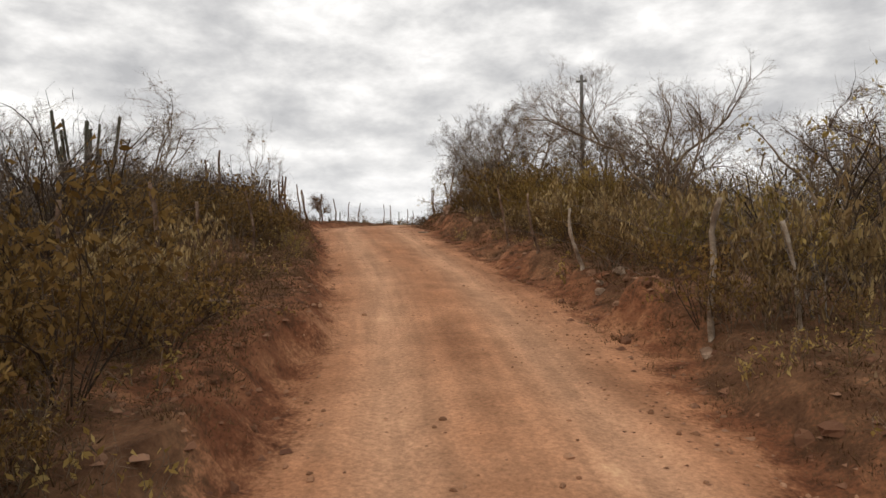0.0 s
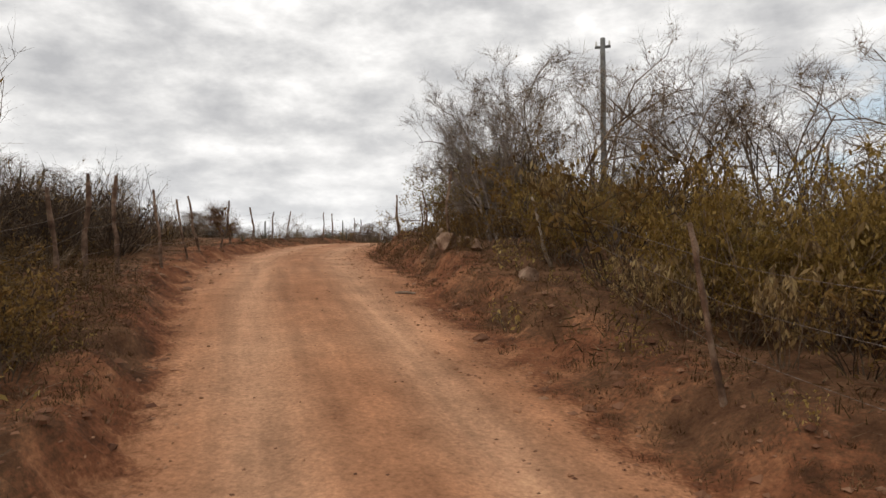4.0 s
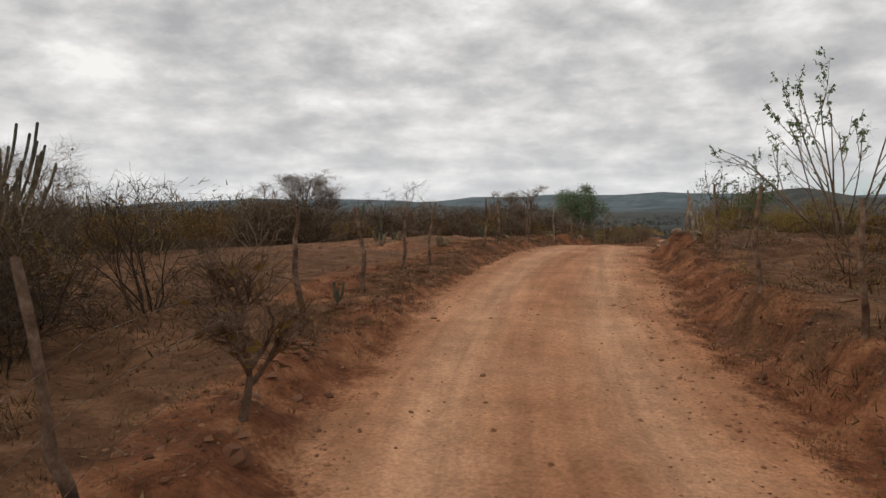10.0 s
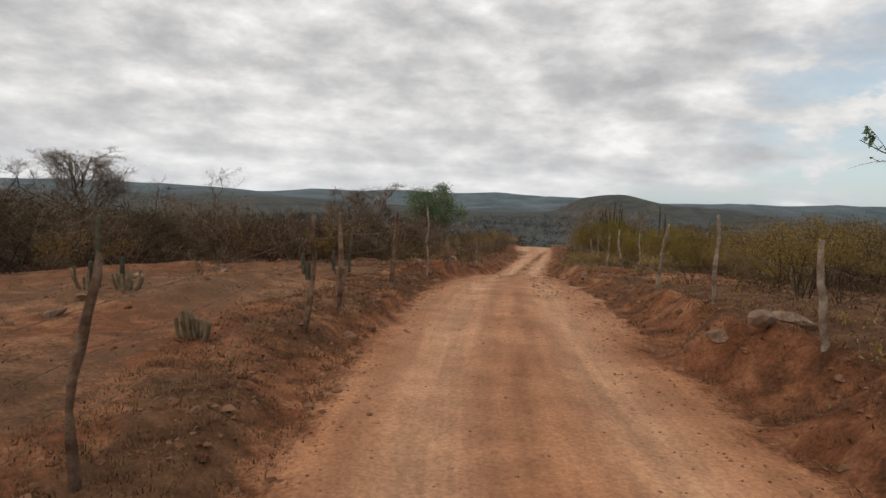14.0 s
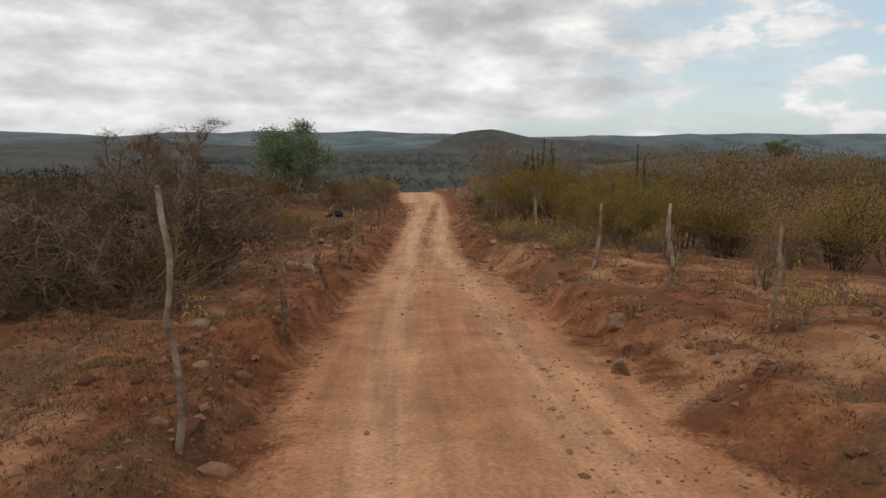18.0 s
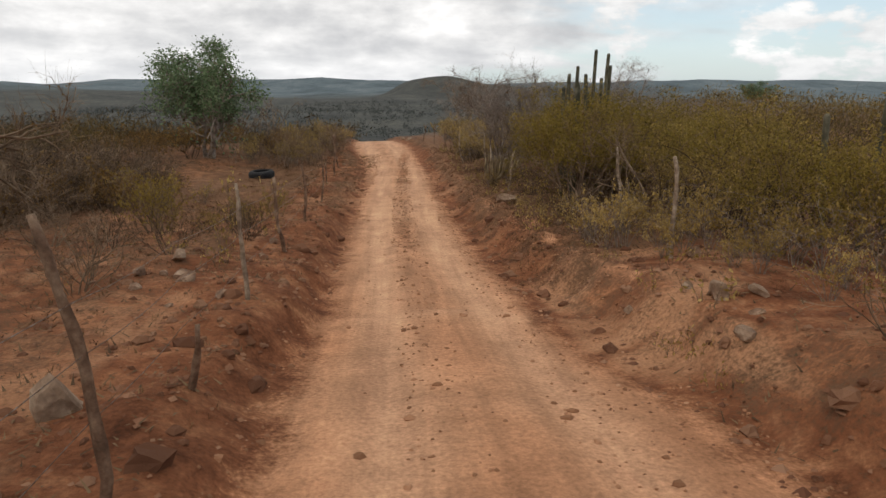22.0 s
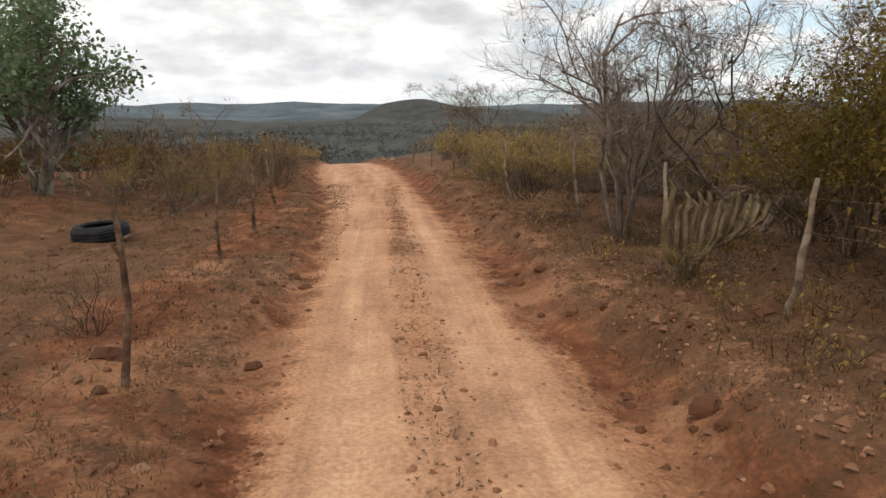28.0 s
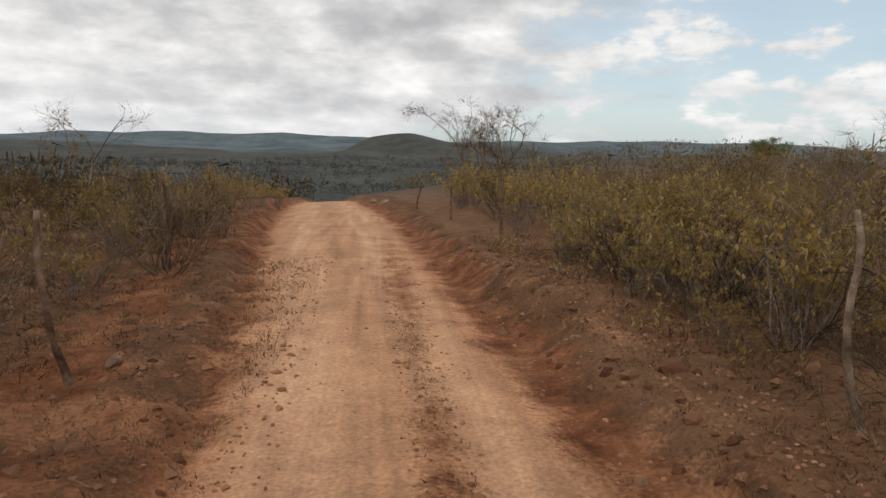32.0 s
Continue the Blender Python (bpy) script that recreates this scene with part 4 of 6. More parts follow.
# s, off, height, bleached, and how far the top leans over in x and y
LEFT_POSTS = [(14.2, -3.3, 1.4, 0), (16.8, -3.3, 1.54, 0, -0.06, -0.02), (18.85, -3.12, 1.15, 0, -0.06, -0.02), (21.4, -2.6, 1.4, 0), (24.0, -2.3, 1.42, 0, 0.02, 0.01), (26.3, -2.2, 1.45, 0),
              (28.0, -2.1, 1.5, 0), (29.7, -2.04, 1.52, 0, 0.0, 0.0), (31.5, -1.65, 1.42, 0, -0.13, -0.04), (34.6, -1.6, 1.4, 0, -0.2, -0.09), (37.8, -1.8, 1.48, 0, -0.27, -0.14), (42.4, -2.22, 1.6, 0, 0.0, 0.0),
              (45.1, -2.25, 1.38, 0, -0.1, -0.03), (46.7, -2.0, 1.14, 0, 0.12, 0.03), (49.3, -2.17, 1.42, 0, 0.13, 0.04), (53.3, -1.86, 1.36, 0, 0.09, 0.02), (54.6, -1.62, 1.38, 0, -0.03, -0.01), (57.9, -1.51, 1.36, 0, 0.01, 0.0), (60.24, -1.86, 1.55, 0, 0.06, 0.0), (63.4, -1.46, 1.9, 1, -0.05, 0.0),
              (66.6, -1.3, 0.9, 0, -0.04, 0.0), (70.3, -1.22, 1.24, 0, -0.31, 0.01), (74.18, -1.45, 1.5, 0, -0.18, 0.01), (75.7, -1.45, 0.5, 0), (78.4, -1.55, 1.33, 1, -0.06, 0.01), (82.1, -1.63, 1.22, 0, -0.15, 0.01), (85.3, -1.72, 1.26, 0, -0.06, 0.01),
              (91.0, -2.0, 1.38, 0, 0.05, -0.01), (96.0, -2.36, 1.4, 0, 0.05, -0.01), (98.85, -2.37, 1.6, 0, 0.04, -0.01), (103.8, -2.73, 1.52, 0, -0.2, 0.02), (110.0, -3.7, 1.6, 0, -0.02, 0.0), (115.9, -4.5, 1.4, 0, -0.05, 0.0), (118.5, -4.7, 1.3, 0), (122.5, -5.2, 1.3, 0), (127, -5.8, 1.3, 0), (132, -6.5, 1.3, 0)]
RIGHT_POSTS = [(13.8, 4.25, 1.15, 1, -0.18, -0.07), (14.1, 3.37, 1.56, 1, 0.1, 0.04), (17.97, 3.18, 1.02, 1, -0.18, -0.07), (20.1, 3.05, 1.18, 0, -0.17, -0.07), (22.6, 3.26, 1.36, 0, -0.25, -0.1), (28.2, 4.6, 1.15, 1, -0.3, -0.11), (31.8, 3.9, 1.5, 0),
               (36.9, 4.28, 1.5, 0, -0.09, -0.04), (41.1, 3.73, 1.3, 0, -0.08, -0.04), (43.85, 3.6, 1.3, 0, -0.04, -0.02), (49.5, 3.95, 1.46, 0, -0.08, -0.03), (52.4, 3.78, 1.05, 1, -0.13, -0.03), (55.8, 3.7, 1.3, 1, -0.02, 0.0), (59.4, 3.7, 1.3, 1, 0.17, 0.03), (66.2, 4.45, 1.35, 1, 0.06, 0.0),
               (68.9, 4.35, 1.3, 1, -0.1, 0.0), (73.1, 4.15, 1.45, 1, 0.14, 0.0), (79.8, 3.95, 1.4, 1, -0.08, 0.02), (83.8, 4.5, 1.4, 1), (91.4, 3.68, 1.22, 1, 0.15, -0.01), (93.6, 3.4, 1.3, 1, -0.04, 0.0), (98.5, 3.8, 1.5, 1, -0.12, 0.02), (101.6, 3.16, 1.44, 1, -0.22, 0.03), (108.5, 3.72, 1.2, 0, 0.4, 0.0), (113, 2.9, 1.3, 0), (119, 2.6, 1.3, 0), (126, 2.0, 1.3, 0)]


def make_fence(rows, label, seed, wires):
    x0, y0, z0 = at(rows[0][0], rows[0][1])
    e = thing("wire_fence", x0, y0, z0, label, "fence", "roadside fences")
    rnd = random.Random(seed)
    tops = []
    for k, (s, off, tall, grey, *tip) in enumerate(rows):
        x, y, z = at(s, off)
        tip = tip or (rnd.gauss(0, 0.10), rnd.gauss(0, 0.08))
        me, top = post_mesh(seed + k, tall, rnd.uniform(0.026, 0.042), M_GREY_POST if grey else M_POST, rnd.uniform(0.09, 0.17), lean=tip)
        p = part("post", me, e)
        p.location = (x - x0, y - y0, z - z0)
        tops.append(Vector((x - x0, y - y0, z - z0)))
    for h in wires:
        sh, pts = Shape(), []
        for a, b in zip(tops, tops[1:]):
            for j in range(4):
                u = j / 4
                pts.append(a.lerp(b, u) + Vector((0, 0, h - 0.12 * u * (1 - u))))
        pts.append(tops[-1] + Vector((0, 0, h)))
        part("wire", sh.tube(pts, [0.0028] * len(pts), 3, False).mesh("wire", M_WIRE), e, "rusty barbed wire")
    return e


make_fence(LEFT_POSTS, "crooked dark branch posts with rusty wire along the track", 500, (0.45, 0.8, 1.08))
make_fence(RIGHT_POSTS, "crooked bleached branch posts with rusty wire on the bank", 700, (0.4, 0.75, 1.05))


# ---- single plants ----
def spot(kind, s, off, size, label, category="tree", turn=0.0, squash=1.0, lean=(0, 0), group=""):
    x, y, _ = at(s, off)
    return put_plant(kind, x, y, turn, size, label, category, group, squash, lean)


GREY_TREE = "leafless grey tree with fine tangled twigs"
spot(BARE_TREE[0], 32.5, 5.0, 0.6, "tall leafless grey tree with many stems on the bank", turn=0.4, squash=1.6)
spot(BARE_TREE[3], 35.3, 6.9, 0.9, GREY_TREE + " on the bank", turn=3.0, squash=1.25)
spot(BARE_TREE[1], 31.2, 6.6, 0.85, GREY_TREE + " on the bank", turn=2.0, squash=1.3)
spot(BARE_TREE[4], 33.0, 5.7, 0.62, GREY_TREE + " on the bank", turn=0.7, squash=1.6)
spot(BARE_TREE[2], 33.8, 5.2, 0.58, GREY_TREE + " on the bank", turn=1.7, squash=1.5)
spot(BARE_TREE[2], 32.5, 9.5, 1.1, GREY_TREE + " behind the fence", turn=4.0)
spot(BARE_TREE[3], 30.0, 9.5, 1.0, GREY_TREE + " behind the fence", turn=1.4)
bent_tree(*at(18.4, 4.75)[:2])
tall_stub(31.0, -4.3, 2.55, 901)
tall_stub(32.0, -5.0, 2.35, 902)
spot(BARE_TREE[3], 20.0, 9.8, 0.85, "spreading leafless tree above brown bushes", turn=2.6)
spot(BARE_TREE[0], 17.3, 9.0, 0.75, GREY_TREE + " in brown scrub", turn=3.0)
spot(BARE_TREE[1], 23.5, 8.5, 0.9, GREY_TREE + " in brown scrub", turn=5.2)
spot(BARE_TREE[2], 21.0, 12.0, 0.95, GREY_TREE + " in brown scrub", turn=0.2)
spot(DROOP_TREE[0], 15.6, 7.8, 0.95, "drooping tree with straw-coloured hanging twigs", turn=0.8)
spot(DROOP_TREE[1], 17.2, 7.4, 1.2, "drooping tree with straw-coloured hanging twigs", turn=2.8)
spot(DROOP_TREE[0], 36.8, 5.4, 0.75, "drooping shrub with straw-coloured hanging twigs", turn=2.8)
spot(THIN_TREE[0], 25.6, -2.9, 0.93, "slender leafless tree by the fence", turn=0.8)
spot(BARE_TREE[1], 25.3, -5.6, 0.9, GREY_TREE + " among dry bushes", turn=1.6)
spot(BARE_TREE[3], 24.5, -10.0, 0.9, GREY_TREE + " among dry bushes", turn=2.9)
spot(BARE_TREE[0], 23.4, -7.4, 0.82, GREY_TREE + " among dry bushes", turn=4.4)
spot(BARE_TREE[4], 20.8, -6.6, 0.72, GREY_TREE + " among dry bushes", turn=0.9)
spot(LEAF_TREE[1], 23.0, -12.0, 1.1, "dark leafy tree at the back of dry scrub", turn=0.9)
spot(FAN_TREE, 51.0, 6.6, 1.0, "fan-shaped small tree with sparse grey-green leaves", turn=0.5)
spot(LEAF_TREE[1], 50.1, 4.5, 0.62, "thin crooked tree with few dark leaves", turn=2.5)
spot(SPREAD_TREE, 81.2, -8.0, 1.05, "low spreading twiggy tree with few brown leaves in dry scrub", turn=2.2)
spot(BARE_TREE[2], 84.5, -10.5, 0.9, "low spreading leafless tree in dry scrub", turn=3.3)
spot(TWISTED_TREE, 97.1, 4.15, 1.0, "pale leafless tree with twisted stems by the fence", turn=2.4)
spot(BARE_TREE[0], 97.0, 6.4, 1.08, GREY_TREE + " behind the fence", turn=1.1)
spot(ARCH_BUSH[2], 100.9, 6.0, 1.15, "tall bush of fine arching brown twigs over littered ground", "bush", turn=3.1)
spot(ARCH_BUSH[0], 101.7, 6.7, 1.25, "tall bush of fine arching brown twigs over littered ground", "bush", turn=1.1)
spot(ARCH_BUSH[1], 100.2, 7.2, 1.3, "tall bush of fine arching brown twigs over littered ground", "bush", turn=4.1)
spot(BARE_TREE[2], 92.5, 7.0, 0.95, GREY_TREE + " above olive bushes", turn=0.1)
spot(THIN_TREE[1], 117.0, -8.2, 1.0, "slender leafless tree in the thicket", turn=0.6)
spot(THIN_TREE[2], 104.6, 4.4, 0.62, "slender leafless tree in the thicket", turn=1.6)
spot(BARE_TREE[3], 138.0, 7.0, 1.45, GREY_TREE + " above the thicket", turn=0.6)
spot(GREEN_TREE, 105.2, -9.2, 0.92, "dense green tree on a low earth mound", turn=0.3, squash=1.05)
put_plant(GREEN_TREE, 63.0, 236.0, 1.0, 1.2, "dark green tree beside a hilltop house", "tree")
put_plant(UMBRELLA_TREE, -53.8, 80.6, 0.5, 1.36, "wide umbrella-shaped bare tree above the scrub", "tree", squash=0.74)
put_plant(BARE_TREE[4], -39.0, 71.3, 0.5, 1.25, GREY_TREE + " at the field edge", "tree")
put_plant(LEAF_TREE[1], -39.5, 67.5, 0.5, 0.95, "dark leafy tree at the field edge", "tree")
spot(BARE_TREE[4], 113.2, 11.6, 0.78, GREY_TREE + " above the thicket", turn=1.1)
spot(THIN_TREE[0], 112.0, -9.5, 0.95, "slender leafless tree in the thicket", turn=2.6)
spot(THIN_TREE[1], 109.5, -7.6, 0.8, "slender leafless tree in the thicket", turn=4.0)
spot(STUMP_BUSH, 39.4, -1.75, 1.15, "leafless bush on a stout leaning stump", "bush", turn=0.5)
spot(YELLOW_BUSH[0], 84.6, -4.6, 1.1, "yellow-leaved bush on stony ground", "bush", turn=0.5)
spot(YELLOW_BUSH[1], 84.0, -4.2, 0.85, "yellow-leaved bush on stony ground", "bush", turn=1.5)
spot(YELLOW_BUSH[2], 68.7, -3.2, 1.0, "yellow-leaved bush on stony ground", "bush", turn=2.5)
spot(YELLOW_BUSH[0], 70.2, -4.6, 1.1, "yellow-leaved bush on stony ground", "bush", turn=3.5)
spot(BIG_OLIVE[0], 86.2, 4.5, 0.9, "tall olive leafy bush behind the fence", "bush", turn=0.5)
spot(BIG_OLIVE[1], 88.2, 5.0, 1.05, "tall olive leafy bush behind the fence", "bush", turn=1.5)
spot(BIG_OLIVE[0], 37.5, 6.3, 0.95, "tall brown-olive bush on the bank", "bush", turn=2.2)
spot(BIG_OLIVE[1], 36.0, 6.2, 1.0, "tall brown-olive bush on the bank", "bush", turn=0.2)
spot(BIG_OLIVE[0], 39.6, 7.2, 1.0, "tall brown-olive bush on the bank", "bush", turn=5.2)
spot(BIG_OLIVE[0], 78.6, 6.4, 0.68, "olive leafy bush at the foot of tall cacti", "bush", turn=0.9)
spot(BIG_OLIVE[1], 79.3, 7.7, 0.72, "olive leafy bush at the foot of tall cacti", "bush", turn=1.9)
spot(BIG_OLIVE[0], 79.8, 5.6, 0.62, "olive leafy bush at the foot of tall cacti", "bush", turn=3.9)
spot(BIG_OLIVE[1], 78.2, 9.0, 0.7, "olive leafy bush at the foot of tall cacti", "bush", turn=4.6)
spot(BIG_OLIVE[0], 91.5, 6.0, 1.1, "tall olive leafy bush behind the fence", "bush", turn=2.5)
spot(BIG_OLIVE[1], 93.0, 6.4, 1.1, "tall bush with yellow-olive leaves behind the fence", "bush", turn=2.5)
spot(BARE_BUSH[0], 82.5, -5.6, 0.8, "heap of pale dead branches in the scrub", "brush heap", turn=1.0, squash=0.55)
spot(BARE_BUSH[3], 68.6, 7.0, 0.7, "heap of pale dead branches on bare ground", "brush heap", turn=1.0, squash=0.5)
spot(BARE_BUSH[0], 60.6, -3.1, 0.5, "low tangle of dead branches beside a cactus", "brush heap", turn=2.0, squash=0.55)
spot(BARE_BUSH[3], 75.3, 3.8, 0.55, "low grey leafless bush on the verge", "bush", turn=2.5)
spot(BARE_BUSH[4], 72.4, -1.75, 0.45, "small leafless bush beside the fence", "bush", turn=2.5)
spot(BARE_BUSH[5], 92.0, -2.6, 0.4, "small leafless bush beside the fence", "bush", turn=2.5)

spot(YELLOW_BUSH[0], 20.3, -1.7, 0.5, "small yellow-green weed on the track bank", "bush", turn=1.0)
spot(YELLOW_BUSH[1], 18.2, -3.0, 0.4, "small yellow-green weed on bare earth", "bush", turn=2.0)
spot(YELLOW_BUSH[1], 16.2, 4.0, 0.9, "yellow-green leafy shrub beside the verge", "bush", turn=0.4)
spot(YELLOW_BUSH[2], 17.0, 4.3, 0.95, "yellow-green leafy shrub beside the verge", "bush", turn=2.4)
spot(STRAW_BUSH[1], 79.9, 3.9, 0.55, "pale straw-leaved weed on the bank", "weed", turn=0.4)
spot(STRAW_BUSH[3], 80.6, 4.1, 0.45, "pale straw-leaved weed on the bank", "weed", turn=1.4)
spot(STRAW_BUSH[5], 82.1, 3.5, 0.5, "pale straw-leaved weed on the bank", "weed", turn=2.4)
spot(STRAW_BUSH[3], 66.0, 4.7, 0.6, "pale straw-leaved weed beside a leaning post", "weed", turn=3.0)
spot(YELLOW_BUSH[0], 86.9, -2.6, 0.62, "sparse yellow-leaved weed beside the fence", "bush", turn=0.4)
spot(TALL_WEED[0], 87.4, -3.7, 1.0, "tall dry weed with hanging pale leaves", "weed", turn=0.4)
spot(TALL_WEED[1], 88.3, -2.9, 0.8, "tall dry weed with hanging pale leaves", "weed", turn=1.4)
spot(STRAW_BUSH[1], 89.6, -6.0, 0.75, "pale-leaved bush on bare red ground", "bush", turn=1.0)
spot(STRAW_BUSH[3], 90.4, -5.2, 0.5, "pale-leaved bush on bare red ground", "bush", turn=2.0)
spot(TALL_WEED[0], 81.9, -2.6, 0.7, "leafless forked shoots on red ground", "weed", turn=2.0)
spot(THIN_TREE[0], 83.9, 4.5, 0.62, "leaning pale leafless sapling by the fence", turn=1.0, lean=(0.1, 0.3))
spot(THIN_TREE[2], 83.2, 4.9, 0.66, "leaning pale leafless sapling by the fence", turn=3.0, lean=(-0.1, 0.2))
spot(BARE_BUSH[0], 82.1, 3.5, 0.5, "low heap of dead twigs on the bank", "brush heap", turn=1.0, squash=0.35)
spot(BARE_BUSH[2], 84.0, 3.6, 0.5, "low heap of dead twigs on the bank", "brush heap", turn=2.4, squash=0.4)
spot(BARE_BUSH[4], 67.9, 4.3, 0.55, "low heap of grey dead stalks on the verge", "brush heap", turn=2.4, squash=0.35)
spot(BARE_BUSH[2], 78.4, 9.7, 0.8, "heap of pale dead branches on bare ground", "brush heap", turn=0.4, squash=0.6)
spot(BARE_BUSH[0], 59.9, -5.9, 0.6, "heap of pale dead branches on bare ground", "brush heap", turn=0.4, squash=0.6)
spot(BARE_BUSH[2], 72.8, -3.6, 0.8, "grey leafless bush on stony ground", "bush", turn=0.4)
spot(YELLOW_BUSH[1], 69.0, -3.6, 1.0, "yellow-leaved bush on stony ground", "bush", turn=4.5)
spot(YELLOW_BUSH[2], 86.1, -5.1, 1.1, "yellow-leaved bush beside bare red ground", "bush", turn=4.5)
spot(THIN_TREE[1], 36.2, -2.9, 0.42, "pale forked leafless sapling behind the fence", turn=1.5)

# ---- bushes beside the track ----
PALE_BUSH = [STRAW_BUSH[1], STRAW_BUSH[3], STRAW_BUSH[5]]
ZONES = [
    # s from, s to, off from, off to, count, kinds, sizes, label
    (7, 16.5, -2.3, -4.5, 16, DRY_BUSH, (0.55, 0.95), "brown bush on the track bank"),
    (6, 27, -1.9, -3.0, 34, DRY_BUSH, (0.40, 0.75), "low brown bush crowding the track bank"),
    (7, 28, -2.9, -6.0, 40, DRY_BUSH, (0.85, 1.25), "brown dry-leaved bush crowding the track bank"),
    (13, 30, 3.7, 7.0, 32, HANG_BUSH, (0.6, 1.15), "bush hung with long pale dry leaves behind the fence"),
    (8, 27, -2.4, -4.4, 24, HANG_BUSH, (0.45, 0.85), "bush hung with long pale dry leaves on the bank"),
    (65.5, 73, -3.4, -8.5, 18, ARCH_BUSH, (0.7, 1.05), "dense tangle of arching brown twigs on stony ground"),
    (85.5, 95, -7.0, -12.5, 18, ARCH_BUSH, (0.6, 1.0), "dense tangle of arching brown twigs on stony ground"),
    (33, 43.5, -4.2, -9.0, 26, ARCH_BUSH, (0.6, 0.9), "tangle of arching dark twigs behind the fence"),
    (8, 30, -4.5, -12.0, 30, BARE_BUSH, (1.1, 1.7), "tall grey leafless bush in dry scrub"),
    (10, 30, -5.0, -11.0, 10, OLIVE_BUSH, (0.9, 1.2), "olive leafy bush among dry scrub"),
    (12, 32, 5.2, 11.0, 26, OLIVE_BUSH, (0.8, 1.25), "olive and brown leafy bush behind the fence"),
    (13, 40, 4.6, 9.5, 24, DRY_BUSH, (0.9, 1.45), "dry brown bush behind the fence"),
    (13, 30, 4.2, 7.0, 10, STRAW_BUSH, (0.7, 1.1), "straw-leaved bush with pale stems behind the fence"),
    (39, 44, -4.5, -11.0, 12, BARE_BUSH, (0.6, 1.2), "grey leafless bush behind the fence"),
    (20, 29, 4.6, 7.0, 9, BIG_GOLD, (0.62, 0.88), "golden dry-leaved bush crowding the bank"),
    (32, 41, 5.2, 8.5, 8, OLIVE_BUSH, (1.1, 1.45), "tall olive bush on the bank"),
    (33, 42, 5.2, 8.5, 9, DRY_BUSH, (1.2, 1.6), "tall dry brown bush on the bank"),
    (13, 36, 3.4, 5.0, 24, DRY_BUSH, (0.35, 0.70), "low dry brown bush beside the fence"),
    (14, 40, 6.0, 12.0, 18, BARE_BUSH, (1.2, 1.8), "tall grey leafless bush behind the fence"),
    (25, 42, -3.6, -10.0, 110, BARE_BUSH, (0.8, 1.35), "grey leafless bush behind the fence"),
    (30, 43, -4.8, -9.0, 18, DRY_BUSH, (0.8, 1.05), "dark dry bush behind the fence"),
    (26, 42, -3.2, -8.0, 20, DRY_BUSH, (0.45, 0.85), "low dry bush behind the fence"),
    (31, 44, -6.0, -10.5, 16, BARE_TREE, (0.46, 0.62), "small leafless tree with arching twigs behind the fence"),
    (36, 48, 5.0, 11.0, 16, DRY_BUSH, (0.8, 1.2), "dry leafy bush on the bank"),
    (60, 78, -11.0, -19.0, 26, ARCH_BUSH, (1.0, 1.45), "dense tangle of arching brown twigs at the field edge"),
    (48, 66, -10.0, -19.0, 28, BARE_BUSH, (1.0, 1.5), "grey leafless bush at the field edge"),
    (44, 66, 5.2, 13.0, 26, BARE_BUSH, (0.5, 0.95), "grey leafless bush in dry scrub"),
    (55, 66, 5.0, 12.0, 12, OLIVE_BUSH, (0.55, 0.85), "low olive bush in dry scrub"),
    (66, 84, 8.5, 15.0, 28, OLIVE_BUSH, (0.7, 1.35), "tall brown-olive bush at the edge of bare ground"),
    (66, 73.5, -4.0, -9.0, 24, BARE_BUSH, (0.7, 1.25), "grey leafless bush on stony ground"),
    (66, 92, -8.0, -15.0, 34, BARE_BUSH, (0.9, 1.5), "tangled grey leafless bush on stony ground"),
    (81, 92, 4.9, 12.0, 24, OLIVE_BUSH, (0.85, 1.55), "olive leafy bush behind the fence"),
    (85, 96, 5.4, 9.5, 9, BIG_OLIVE, (0.75, 1.0), "tall olive bush in a dense thicket"),
    (97, 113, 3.3, 6.5, 34, PALE_BUSH, (0.75, 1.2), "straw-leaved bush crowding the fence"),
    (104, 128, -4.2, -9.0, 22, STRAW_BUSH, (0.8, 1.2), "straw-leaved bush beside the track"),
    (82, 112, 5.0, 12.0, 12, BARE_BUSH, (0.9, 1.4), "pale leafless bush among leafy thicket"),
    (66, 84, 8.5, 14.0, 10, BARE_BUSH, (0.7, 1.2), "pale leafless bush at the edge of bare ground"),
    (65, 73.5, -3.5, -8.5, 18, BARE_BUSH, (0.75, 1.15), "tangled grey leafless bush on stony ground"),
    (65, 73.5, -4.0, -9.0, 8, DRY_BUSH, (0.55, 0.85), "low dry brown bush on stony ground"),
    (84, 95, -8.0, -14.0, 18, BARE_BUSH, (1.0, 1.6), "dense grey leafless bush at the field edge"),
    (76, 92, 4.8, 7.5, 18, STRAW_BUSH, (0.6, 0.95), "straw-leaved bush along the fence"),
    (94, 132, 3.5, 7.5, 64, PALE_BUSH, (0.8, 1.5), "straw-leaved bush in a dense thicket"),
    (96, 132, 4.6, 13.0, 22, OLIVE_BUSH, (0.8, 1.25), "olive bush in a dense thicket"),
    (105, 132, -4.0, -8.0, 26, STRAW_BUSH, (0.7, 1.0), "straw-leaved bush beside the track"),
    (94.5, 105, 6.5, 10.0, 20, PALE_BUSH, (0.95, 1.35), "straw-leaved bush in a dense thicket"),
    (94.5, 105, 6.6, 10.5, 9, OLIVE_BUSH, (0.9, 1.3), "olive bush in a dense thicket"),
    (88, 130, -10.5, -18.0, 34, DRY_BUSH, (0.8, 1.2), "dry bush at the edge of bare red ground"),
]
FAR = []


